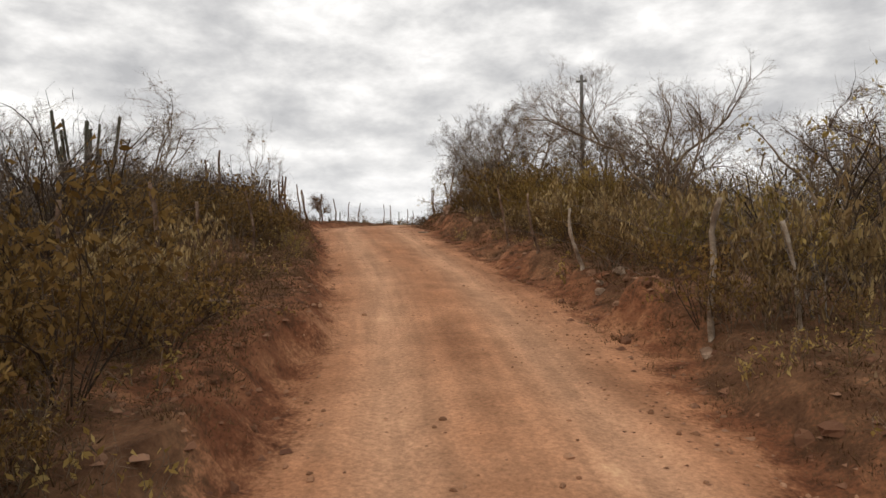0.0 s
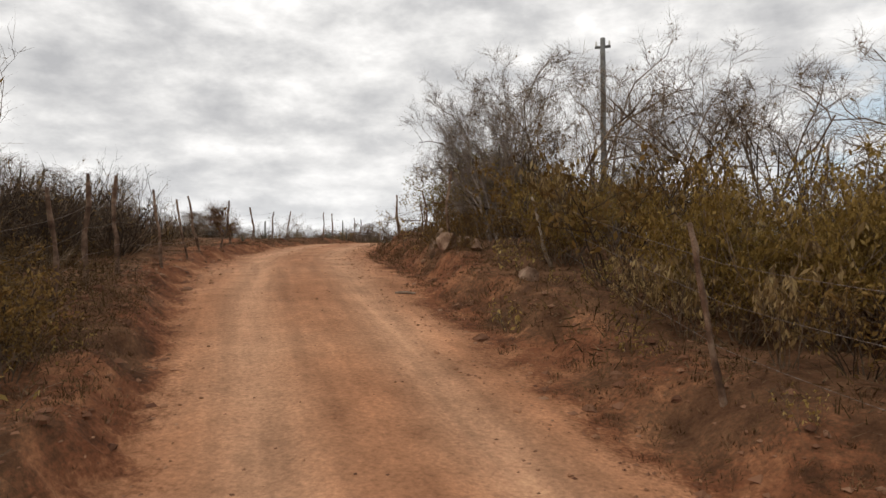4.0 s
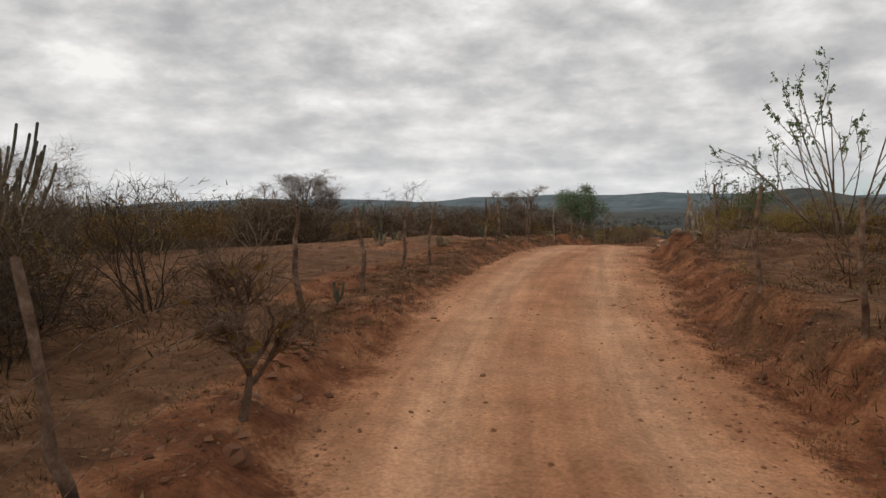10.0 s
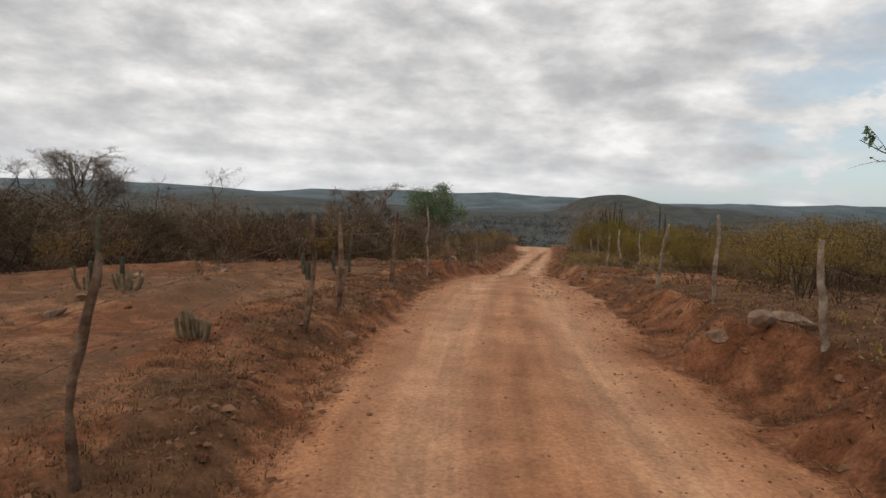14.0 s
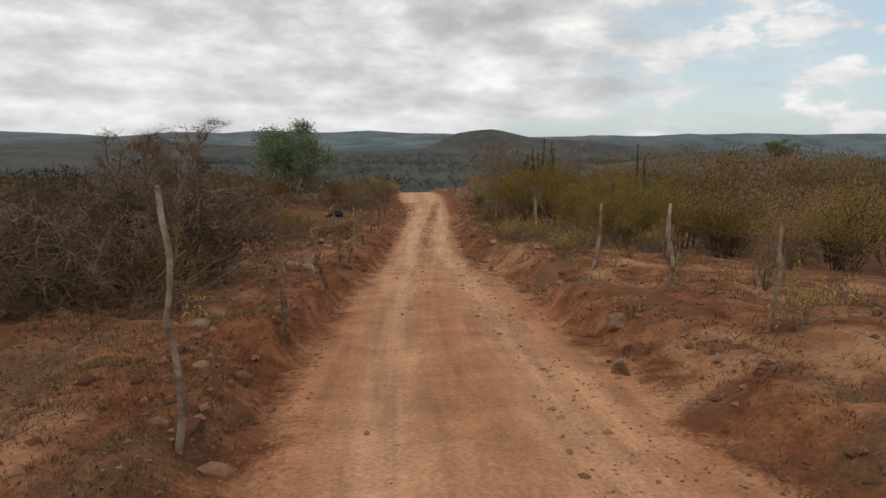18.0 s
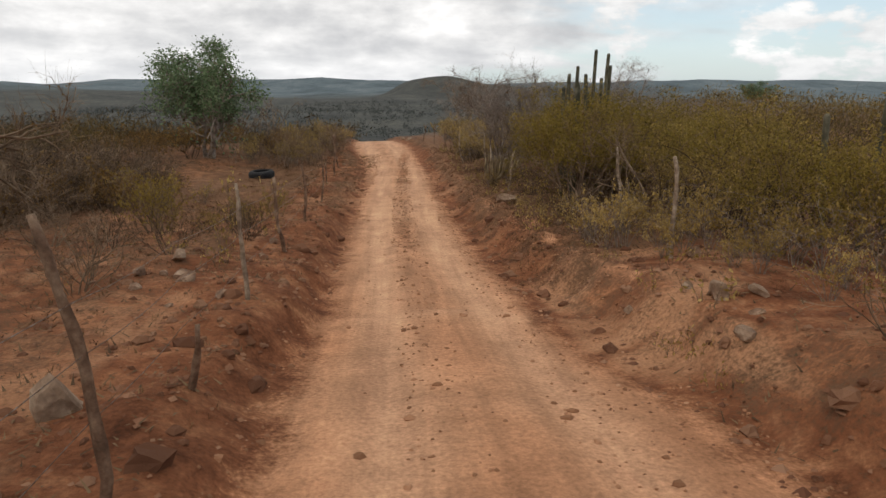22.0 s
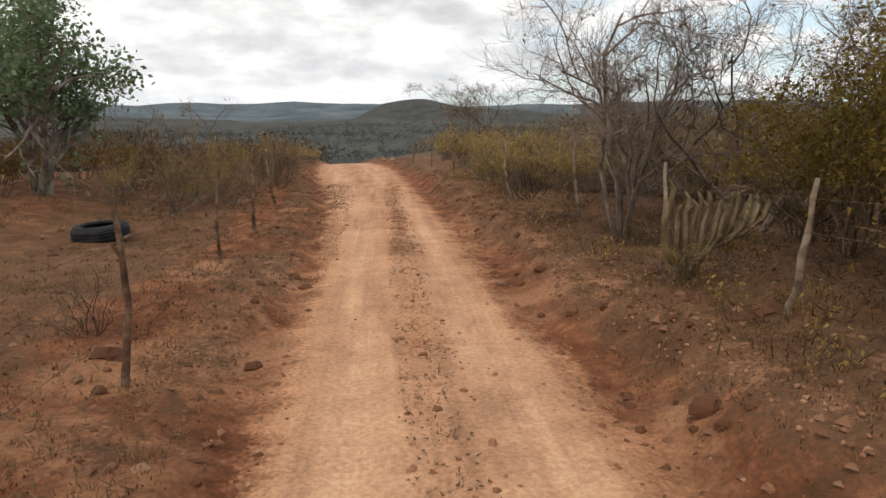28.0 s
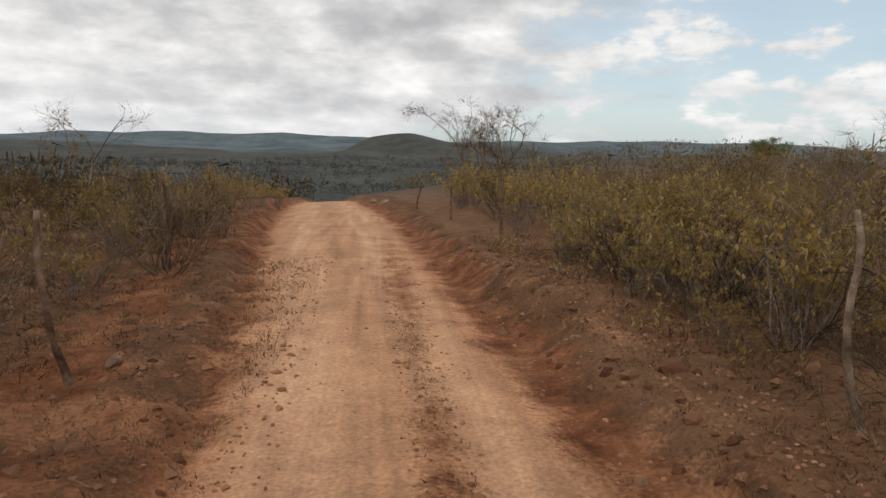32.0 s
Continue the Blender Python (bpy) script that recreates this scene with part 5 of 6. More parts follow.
def far_thicket(rows):
    """The leafless bushes well behind the fences, grown into one tangle."""
    mats, cos, loops, starts, slots, nv, nl = [], [], [], [], [], 0, 0
    for kind, x, y, turn, big, squash in rows:
        m = Matrix.Translation((x, y, ground_z(x, y) - 0.02)) @ Matrix.Rotation(turn, 4, "Z") @ Matrix.Diagonal((big, big, big * squash, 1))
        m = np.array(m)
        for me in kind[1:]:
            if not me:
                continue
            co = np.empty(len(me.vertices) * 3)
            me.vertices.foreach_get("co", co)
            li, ls = np.empty(len(me.loops), int), np.empty(len(me.polygons), int)
            me.loops.foreach_get("vertex_index", li)
            me.polygons.foreach_get("loop_start", ls)
            if me.materials[0] not in mats:
                mats.append(me.materials[0])
            cos.append(co.reshape(-1, 3) @ m[:3, :3].T + m[:3, 3])
            loops.append(li + nv)
            starts.append(ls + nl)
            slots.append(np.full(len(ls), mats.index(me.materials[0])))
            nv, nl = nv + len(me.vertices), nl + len(li)
    me = bpy.data.meshes.new("far_thicket")
    me.vertices.add(nv)
    me.vertices.foreach_set("co", np.concatenate(cos).ravel())
    me.loops.add(nl)
    me.loops.foreach_set("vertex_index", np.concatenate(loops))
    starts = np.concatenate(starts)
    me.polygons.add(len(starts))
    me.polygons.foreach_set("loop_start", starts)
    for mat in mats:
        me.materials.append(mat)
    me.polygons.foreach_set("material_index", np.concatenate(slots))
    me.update(calc_edges=True)
    tagged(new("far_thicket", me), "tangle of grey leafless bushes far behind the fences", "scrub", kind="stuff")


def open_ground(s, off):
    """Stony and littered places beside the track where nothing tall grows."""
    return (37.5 < s < 44.5 and -4.6 < off < 0) or (74.0 < s < 85.5 and -7.6 < off < 0) or (94.3 < s < 100.9 and 2.2 < off < 6.4) or (88.5 < s < 94.3 and 2.2 < off < 4.9)


rz = random.Random(42)
for s0, s1, o0, o1, count, kinds, size, label in ZONES:
    for k in range(count):
        s, off = rz.uniform(s0, s1), rz.uniform(o0, o1)
        if 16.8 < s < 21.3 and -3.8 < off < 0:
            s = s - 5.0 if s < 19.0 else s + 5.0
        x, y, _ = at(s, off)
        kind, turn, big, squash = rz.choice(kinds), rz.uniform(0, 6.28), rz.uniform(*size), rz.uniform(0.85, 1.15)
        if open_ground(s, off):
            continue
        if kinds is BARE_BUSH and abs(off) > 8.0:
            FAR.append((kind, x, y, turn, big, squash))
        else:
            put_plant(kind, x, y, turn, big, label, "tree" if "tree" in label else "bush", "roadside scrub", squash)
WEEDS = [(0, 26, -1.5, -2.6, 36), (0, 30, 2.8, 5.0, 60), (26, 46, 3.6, 5.2, 14), (44, 66, 3.4, 5.5, 14), (66, 84, 2.9, 8.0, 30), (70, 94, 2.7, 4.3, 44), (82, 100, 2.7, 5.0, 30), (66, 88, -2.0, -4.5, 16), (98, 112, 2.4, 3.8, 12)]
for s0, s1, o0, o1, count in WEEDS:
    for k in range(count):
        x, y, _ = at(rz.uniform(s0, s1), rz.uniform(o0, o1))
        put_plant(rz.choice(WEED), x, y, rz.uniform(0, 6.28), rz.uniform(0.5, 1.1), "low dry weed with pale hanging leaves", "weed", "roadside weeds")


far_thicket(FAR)


# ---- later growth filling the verges ----
FILL = [
    (102, 116, -3.4, -7.5, 20, BARE_BUSH, (0.7, 1.15), "grey leafless bush beside the track"),
    (103, 118, -3.3, -6.0, 14, STRAW_BUSH, (0.6, 0.95), "straw-leaved bush beside the track"),
    (103, 116, -6.0, -11.0, 12, DRY_BUSH, (0.8, 1.2), "dry brown bush beside the track"),
    (73, 85, 3.3, 5.2, 16, STRAW_BUSH, (0.35, 0.6), "low straw-leaved bush on the track bank"),
    (48, 64, -9.0, -16.0, 16, DRY_BUSH, (0.8, 1.2), "dark dry bush at the field edge"),
    (84, 97, -8.0, -13.0, 10, DRY_BUSH, (0.8, 1.2), "dry brown bush at the field edge"),
    (95.2, 100.8, 3.3, 6.0, 13, BARE_BUSH, (0.35, 0.6), "low heap of dead twigs on littered ground"),
    (89, 94, 3.9, 5.6, 8, BARE_BUSH, (0.35, 0.55), "low heap of dead twigs on littered ground"),
    (104, 130, 4.0, 9.0, 26, BARE_BUSH, (0.75, 1.1), "pale leafless bush among straw-leaved thicket"),
    (101, 112, 3.1, 4.6, 22, STRAW_BUSH, (0.45, 0.85), "low straw-leaved bush crowding the bank"),
    (101, 110, 3.3, 5.0, 10, BARE_BUSH, (0.5, 0.8), "grey leafless bush among straw-leaved thicket"),
    (79.0, 84.0, -2.4, -4.6, 6, BARE_BUSH, (0.4, 0.65), "low grey leafless bush among stones"),
    (83.5, 87.5, -2.2, -3.6, 4, YELLOW_BUSH, (0.35, 0.6), "low yellow-leaved bush on bare red ground"),
    (86.0, 91, -6.2, -9.0, 12, DRY_BUSH, (0.6, 0.95), "dry brown bush beside bare red ground"),
    (34.5, 42, -2.7, -6.5, 18, BARE_BUSH, (0.6, 1.0), "grey leafless bush with arching twigs behind the fence"),
    (79.6, 82.4, 3.1, 4.9, 10, PALE_BUSH, (0.45, 0.75), "pale straw-leaved bush on the track bank"),
    (74, 79.0, 3.6, 5.0, 6, PALE_BUSH, (0.35, 0.55), "pale straw-leaved bush on the track bank"),
]
rf = random.Random(77)
for s0, s1, o0, o1, count, kinds, size, label in FILL:
    for k in range(count):
        s, off = rf.uniform(s0, s1), rf.uniform(o0, o1)
        if open_ground(s, off) and "low" not in label:
            continue
        x, y, _ = at(s, off)
        put_plant(rf.choice(kinds), x, y, rf.uniform(0, 6.28), rf.uniform(*size), label, "brush heap" if "heap" in label else "bush", "roadside scrub", rf.uniform(0.3, 0.45) if "heap" in label else rf.uniform(0.85, 1.15))


# ---- cacti ----
def column(p, pts_dir, tall, radius, rnd, bend=0.08, ribs=7, pull=0.28):
    """One ribbed cactus column that starts along pts_dir and turns upright."""
    sh, n = Shape(), 8
    pts, d = [Vector(p)], Vector(pts_dir).normalized()
    for k in range(n):
        d = (d * (1 - pull) + Vector((rnd.gauss(0, bend), rnd.gauss(0, bend), 1)) * pull).normalized()
        pts.append(pts[-1] + d * (tall / n))
    pts += [pts[-1] + d * (radius * 0.6), pts[-1] + d * (radius * 0.9)]
    rad = [radius * 0.8] + [radius * rnd.uniform(0.93, 1.07) for _ in range(n)] + [radius * 0.75, radius * 0.3]
    base, sides = 0, ribs * 2
    sh.tube(pts, rad, sides)
    for k in range(len(pts)):
        for j in range(0, sides, 2):
            i = k * sides + j
            sh.v[i] = pts[k] + (sh.v[i] - pts[k]) * 0.72
    return sh


def cactus(s, off, columns, label, mat, seed, xy=None, pull=0.28):
    x, y = xy if xy else at(s, off)[:2]
    rnd = random.Random(seed)
    e = thing("columnar_cactus", x, y, ground_z(x, y), label, "cactus", "cacti")
    for (dx, dy, z, out, tall, radius) in columns:
        part("column", column((dx, dy, z), (dx * out + 1e-3, dy * out, 1), tall, radius, rnd, pull=pull).mesh("column", mat), e)
    return e


def candelabra(seed, count, tall, spread, radius, low=0.2):
    rnd = random.Random(seed)
    rows = [(0, 0, -0.1, 0, tall, radius * 1.2)]
    for k in range(count):
        a = 6.28 * k / count + rnd.uniform(-0.3, 0.3)
        r = radius * 1.4
        rows.append((math.cos(a) * r, math.sin(a) * r, rnd.uniform(low, 0.45) * tall * 0.6, spread / max(r, 0.05), tall * rnd.uniform(0.4, 0.95), radius * rnd.uniform(0.75, 1.0)))
    return rows


cactus(0, 0, [(-0.68, 0.1, -0.1, 0.1, 3.05, 0.05), (-0.57, 0, -0.1, 0.1, 3.4, 0.05), (-0.45, -0.1, -0.1, 0.1, 3.6, 0.05), (-0.32, 0.1, -0.1, 0, 3.15, 0.05), (-0.14, 0, -0.1, 0, 3.4, 0.05), (0.05, 0.05, -0.1, 0.3, 4.05, 0.05), (0.2, -0.1, -0.1, 0.1, 3.3, 0.05), (0.3, 0, -0.1, 0.2, 3.95, 0.05), (0.45, 0.1, -0.1, 0.2, 3.65, 0.05), (0, 0.2, -0.1, 0, 2.9, 0.05)], "tall many-armed cactus rising above olive bushes", M_CACTUS, 1, (-18.92, 84.39))
cactus(0, 0, [(0, 0, -0.1, 0, 3.3, 0.040), (0.48, 0.1, -0.1, 0, 2.95, 0.038), (-0.42, 0.2, -0.1, 0.2, 2.1, 0.045), (0.3, -0.4, -0.1, 0.2, 2.2, 0.045)], "tall straight cactus columns in the scrub", M_CACTUS, 2, (-17.15, 75.2))
cactus(0, 0, candelabra(3, 26, 5.2, 2.6, 0.055, 0.02), "large many-armed cactus at the scrub edge", M_CACTUS, 3, (-41.0, 44.0), pull=0.2)
cactus(0, 0, candelabra(13, 20, 4.2, 2.4, 0.06, 0.02), "large many-armed cactus at the scrub edge", M_CACTUS, 13, (-43.5, 46.5), pull=0.2)
cactus(0, 0, candelabra(4, 13, 3.9, 1.5, 0.06), "many-armed cactus among bare trees", M_CACTUS, 4, (-24.2, 24.1), pull=0.24)
cactus(61.2, -3.25, [(0, 0, -0.1, 0, 1.55, 0.036), (0.16, 0.12, -0.1, 0, 1.05, 0.034), (-0.12, -0.1, -0.05, 1.5, 0.5, 0.035), (-0.2, 0.05, -0.05, 1.5, 0.4, 0.035)], "pair of upright cactus columns on red ground", M_CACTUS, 5)
cactus(43.75, -2.15, [(0, 0, -0.1, 0, 0.32, 0.024), (0.03, 0.0, 0.08, 40, 0.27, 0.020), (-0.03, 0.02, 0.07, 40, 0.26, 0.020)], "small forked cactus on bare ground", M_CACTUS, 6)
cactus(58.0, -3.1, [(0, 0, -0.1, 0, 0.4, 0.05), (0.07, 0.0, 0.1, 9, 0.4, 0.04), (-0.07, 0.02, 0.1, 9, 0.36, 0.04)], "small forked cactus on bare ground", M_CACTUS, 7)


def sprawl(seed, count, tall, radius, toward=None):
    """Arms that lie outward from one root and turn up at their ends."""
    rnd = random.Random(seed)
    rows = []
    for k in range(count):
        a = 6.28 * k / count + rnd.uniform(-0.4, 0.4) if toward is None else toward + rnd.uniform(-0.5, 0.5)
        r = rnd.uniform(0.04, 0.16)
        rows.append((math.cos(a) * r, math.sin(a) * r, rnd.uniform(-0.05, 0.12) * tall, rnd.uniform(0.6, 1.7) / r, tall * rnd.uniform(0.55, 1.1), radius * rnd.uniform(0.8, 1.1)))
    return rows


cactus(52.4, -2.7, sprawl(21, 12, 0.26, 0.022), "low clump of stubby dry cactus stems", M_DRY_CACTUS, 8)


def fan_cactus(s, off):
    """Arms that leave one root sideways and all rise to the same height."""
    x, y, z = at(s, off)
    e = thing("columnar_cactus", x, y, z, "fan-shaped sun-bleached cactus on the bank", "cactus", "cacti")
    e.scale = (1.08, 1.08, 1.12)
    rnd = random.Random(91)
    for k in range(20):
        out = 0.055 * k - 0.05 if k < 17 else -0.09 * (k - 16)
        back = rnd.uniform(-0.12, 0.12)
        top = rnd.uniform(0.74, 0.92) if k < 17 else rnd.uniform(0.55, 1.05)
        low = 0.06 + 0.018 * (k % 17)
        pts = [Vector((0.02 * rnd.uniform(-1, 1), 0, -0.05)), Vector((out * 0.35, back * 0.4, low + 0.03)), Vector((out * 0.7, back * 0.8, low + 0.12)), Vector((out * 0.95, back, low + 0.27)),
               Vector((out * 1.03, back, low + 0.45)), Vector((out + rnd.uniform(-0.03, 0.05), back, top - 0.07)), Vector((out + rnd.uniform(-0.03, 0.05), back, top))]
        sh = Shape().tube(pts, [0.024, 0.027, 0.030, 0.032, 0.032, 0.029, 0.011], 14)
        for q in range(7):
            for j in range(0, 14, 2):
                i = q * 14 + j
                sh.v[i] = pts[q] + (sh.v[i] - pts[q]) * 0.72
        part("column", sh.mesh("column", M_DRY_CACTUS), e)
    return e


fan_cactus(93.0, 3.42)
spot(STRAW_BUSH[3], 92.8, 3.25, 0.42, "straw-leaved weed at the foot of a cactus", "weed", turn=0.7)
spot(STRAW_BUSH[1], 93.0, 3.9, 0.5, "straw-leaved weed at the foot of a cactus", "weed", turn=2.7)
for k, (s, off, n, tall) in enumerate(((74.0, 6.3, 10, 0.6), (75.3, 5.5, 9, 0.35), (41.5, 4.9, 10, 0.45), (36.7, 5.0, 13, 1.1), (36.8, 4.4, 7, 0.4), (55.5, -5.2, 12, 0.28), (55.7, -6.0, 10, 0.32), (58.2, 6.0, 9, 0.5), (70.0, 6.4, 8, 0.6))):
    cactus(s, off, sprawl(30 + k, n, tall, 0.022), "low sprawling cactus with upturned pale arms", M_DRY_CACTUS, 30 + k, pull=0.22)
cactus(56.3, -6.2, [(0, 0, -0.1, 0, 1.3, 0.045), (0.3, 0.2, -0.1, 0.1, 0.6, 0.04), (-0.25, 0.1, -0.1, 0.2, 0.5, 0.04)], "upright cactus columns in the field", M_CACTUS, 11)
cactus(84.0, -17.0, [(0, 0, -0.1, 0, 3.6, 0.08), (0.6, 0.0, -0.1, 0, 3.2, 0.08), (1.4, 0.3, -0.1, 0, 2.8, 0.08)], "tall thin cactus columns in the scrub", M_CACTUS, 12)


# ---- rocks ----
def rock_mesh(seed, sx, sy, sz, mat):
    rnd = random.Random(seed)
    bm = bmesh.new()
    bmesh.ops.create_icosphere(bm, subdivisions=2, radius=0.5)
    cuts = [(Vector((rnd.gauss(0, 1), rnd.gauss(0, 1), rnd.gauss(0, 0.8))).normalized(), rnd.uniform(0.15, 0.34)) for _ in range(9)]
    for v in bm.verts:
        for nrm, dist in cuts:
            over = v.co.dot(nrm) - dist
            if over > 0:
                v.co -= nrm * over * 0.92
        v.co += Vector((rnd.gauss(0, 0.012), rnd.gauss(0, 0.012), rnd.gauss(0, 0.012)))
        v.co = Vector((v.co.x * sx, v.co.y * sy, v.co.z * sz))
    me = bpy.data.meshes.new("rock")
    bm.to_mesh(me)
    bm.free()
    me.materials.append(mat)
    return me


def rock(seed, s, off, sx, sy, sz, label, mat=None, turn=None, sink=0.25):
    x, y, z = at(s, off)
    rnd = random.Random(seed)
    ob = new("rock", rock_mesh(seed, sx, sy, sz, mat or M_STONE))
    ob.location = (x, y, z + sz * (0.5 - sink) * 0.8)
    ob.rotation_euler = (rnd.gauss(0, 0.12), rnd.gauss(0, 0.12), rnd.uniform(0, 6.28) if turn is None else turn)
    return tagged(ob, label, "rock", "roadside rocks")


ROCKS = [(65.3, 3.42, 0.22, 0.15, 0.12, 1), (67.5, 3.05, 0.46, 0.36, 0.34, 0), (78.2, 2.81, 0.2, 0.16, 0.13, 1), (77.4, 3.42, 0.36, 0.3, 0.3, 1), (77.3, 3.8, 0.3, 0.22, 0.18, 1), (77.9, 3.3, 0.18, 0.15, 0.12, 1), (15.2, 4.3, 0.7, 0.55, 0.5, 0), (23.4, 6.6, 0.5, 0.35, 0.25, 1), (27.1, 3.75, 0.45, 0.36, 0.38, 0), (30.7, 3.5, 0.6, 0.5, 0.5, 0), (31.3, 3.95, 0.5, 0.42, 0.4, 0), (32.3, 3.7, 0.5, 0.42, 0.6, 1),
         (29.6, 3.75, 0.42, 0.35, 0.34, 0), (18.4, -3.3, 0.34, 0.28, 0.2, 1), (17.6, -2.6, 0.3, 0.24, 0.16, 0), (19.2, -3.6, 0.4, 0.3, 0.24, 0), (17.2, -3.1, 0.26, 0.2, 0.16, 1), (20.0, -2.5, 0.24, 0.2, 0.14, 0), (20.6, -3.3, 0.3, 0.26, 0.2, 0), (53.6, 3.1, 0.36, 0.26, 0.24, 1), (53.1, 3.45, 0.55, 0.34, 0.26, 1), (54.2, 3.9, 0.4, 0.3, 0.2, 0), (65.8, 2.58, 0.42, 0.34, 0.34, 0), (64.4, -3.8, 0.45, 0.35, 0.25, 0),
         (67.3, -4.1, 0.5, 0.4, 0.25, 0), (62.2, -3.6, 0.35, 0.3, 0.25, 1), (71.2, -1.66, 0.42, 0.34, 0.34, 1), (74.0, -2.5, 0.4, 0.3, 0.22, 0), (74.6, -2.9, 0.3, 0.26, 0.2, 0), (75.4, -2.2, 0.42, 0.32, 0.62, 1),
         (74.0, -2.75, 0.6, 0.4, 0.3, 0), (72.2, -2.4, 0.5, 0.35, 0.3, 0), (79.6, -2.6, 0.45, 0.35, 0.3, 0), (80.5, -2.9, 0.3, 0.3, 0.25, 1), (87.65, 3.05, 0.6, 0.5, 0.52, 1), (108.2, 2.9, 0.4, 0.3, 0.25, 1),
         (76.5, 3.2, 0.3, 0.24, 0.2, 1), (77.6, 3.5, 0.34, 0.28, 0.2, 1), (73.2, 2.9, 0.3, 0.22, 0.2, 0), (70.6, 3.0, 0.26, 0.2, 0.16, 1), (16.9, 3.12, 0.3, 0.22, 0.18, 1), (17.06, 3.5, 0.3, 0.26, 0.2, 1),
         (17.25, 3.24, 0.25, 0.2, 0.16, 1), (13.6, 3.1, 0.24, 0.2, 0.16, 0), (83.5, 3.3, 0.3, 0.25, 0.18, 1), (85.0, 3.6, 0.26, 0.2, 0.16, 1), (53.6, -5.0, 0.4, 0.3, 0.2, 0),
         (55.0, -5.6, 0.36, 0.3, 0.2, 1), (57.2, -6.0, 0.4, 0.3, 0.22, 0), (59.0, -5.2, 0.3, 0.25, 0.16, 0), (104.2, -2.5, 0.3, 0.25, 0.2, 0), (135.0, 0.9, 0.7, 0.5, 0.4, 1), (138.0, 0.4, 0.6, 0.5, 0.4, 1)]
for k, (s, off, sx, sy, sz, pale) in enumerate(ROCKS):
    rock(1200 + k, s, off, sx, sy, sz, "pale weathered rock on the track bank" if pale else "brown weathered rock on the track bank", M_PALE_STONE if pale else M_STONE)
rr = random.Random(77)
for k in range(34):
    s, off = (rr.uniform(65, 83), rr.uniform(-4.6, -1.7)) if k < 22 else (rr.uniform(66, 82), rr.uniform(2.9, 7.0))
    w = rr.uniform(0.12, 0.32)
    rock(1000 + k, s, off, w, w * rr.uniform(0.6, 0.9), w * rr.uniform(0.45, 0.8), "small reddish-brown stone on bare ground", M_STONE)
rock(970, 79.2, -2.45, 0.34, 0.26, 0.2, "rounded grey-brown boulder on red ground", M_STONE, 0.4)
rock(971, 78.9, -2.95, 0.26, 0.2, 0.16, "rounded grey-brown boulder on red ground", M_STONE, 1.4)
rock(972, 79.8, -2.9, 0.2, 0.17, 0.13, "rounded grey-brown boulder on red ground", M_STONE, 2.4)
rock(960, 15.3, -2.2, 0.62, 0.30, 0.12, "flat reddish stone slab on the verge", M_STONE, 0.9)
rock(961, 53.3, 3.85, 1.05, 0.26, 0.2, "long pale stone slab lying on the bank", M_PALE_STONE, 2.2)


# ---- tyre, poles, house ----
def make_tyre(s, off):
    x, y, z = at(s, off)
    prof = [(0.30, 0.05), (0.36, 0.0), (0.46, 0.01), (0.515, 0.07), (0.53, 0.16), (0.515, 0.25), (0.46, 0.32), (0.37, 0.335), (0.31, 0.30), (0.325, 0.27), (0.40, 0.25), (0.455, 0.17), (0.40, 0.08), (0.325, 0.07)]
    sh, n = Shape(), 40
    for k in range(n):
        a = 2 * math.pi * k / n
        for r, h in prof:
            sh.v.append(Vector((math.cos(a) * r, math.sin(a) * r, h)))
    m = len(prof)
    for k in range(n):
        for j in range(m):
            sh.f.append((k * m + j, ((k + 1) % n) * m + j, ((k + 1) % n) * m + (j + 1) % m, k * m + (j + 1) % m))
    e = thing("tyre", x, y, z - 0.01, "old black truck tyre lying on bare red ground", "tyre")
    e.rotation_euler = (0.04, -0.05, 0)
    part("carcass", sh.mesh("carcass", M_TYRE), e)
    for k in range(3):
        rib = Shape()
        h = 0.10 + 0.06 * k
        rib.tube([Vector((math.cos(6.2832 * q / 40) * 0.527, math.sin(6.2832 * q / 40) * 0.527, h)) for q in range(41)], [0.012] * 41, 4, False)
        part("tread_rib", rib.mesh("tread_rib", M_TYRE), e)
    return e


make_tyre(99.5, -5.45)


def make_pole(x, y, tall, radius, arm):
    z = ground_z(x, y)
    e = thing("utility_pole", x, y, z, "slim grey utility pole rising behind the scrub", "pole")
    part("shaft", Shape().tube([Vector((0, 0, -0.3)), Vector((0, 0, tall * 0.5)), Vector((0, 0, tall))], [radius, radius * 0.85, radius * 0.7], 10).mesh("shaft", M_POLE), e)
    if arm:
        part("crossarm", Shape().tube([Vector((-arm, 0, tall - 0.35)), Vector((arm, 0, tall - 0.35))], [0.06, 0.06], 6).mesh("crossarm", M_POLE), e)
        for k in (-0.85 * arm, 0.0, 0.85 * arm):
            part("insulator", Shape().tube([Vector((k, 0, tall - 0.3)), Vector((k, 0, tall - 0.12))], [0.05, 0.03], 6).mesh("insulator", M_WALL), e)
    return e


make_pole(-9.82, 43.8, 12.45 - ground_z(-9.82, 43.8), 0.14, 0.3)
make_pole(-87.3, 93.4, 6.0 - ground_z(-87.3, 93.4), 0.14, 0.8)


def box(x0, y0, z0, x1, y1, z1):
    sh = Shape()
    sh.v = [Vector((x, y, z)) for z in (z0, z1) for y in (y0, y1) for x in (x0, x1)]
    sh.f = [(0, 2, 3, 1), (4, 5, 7, 6), (0, 1, 5, 4), (2, 6, 7, 3), (0, 4, 6, 2), (1, 3, 7, 5)]
    return sh


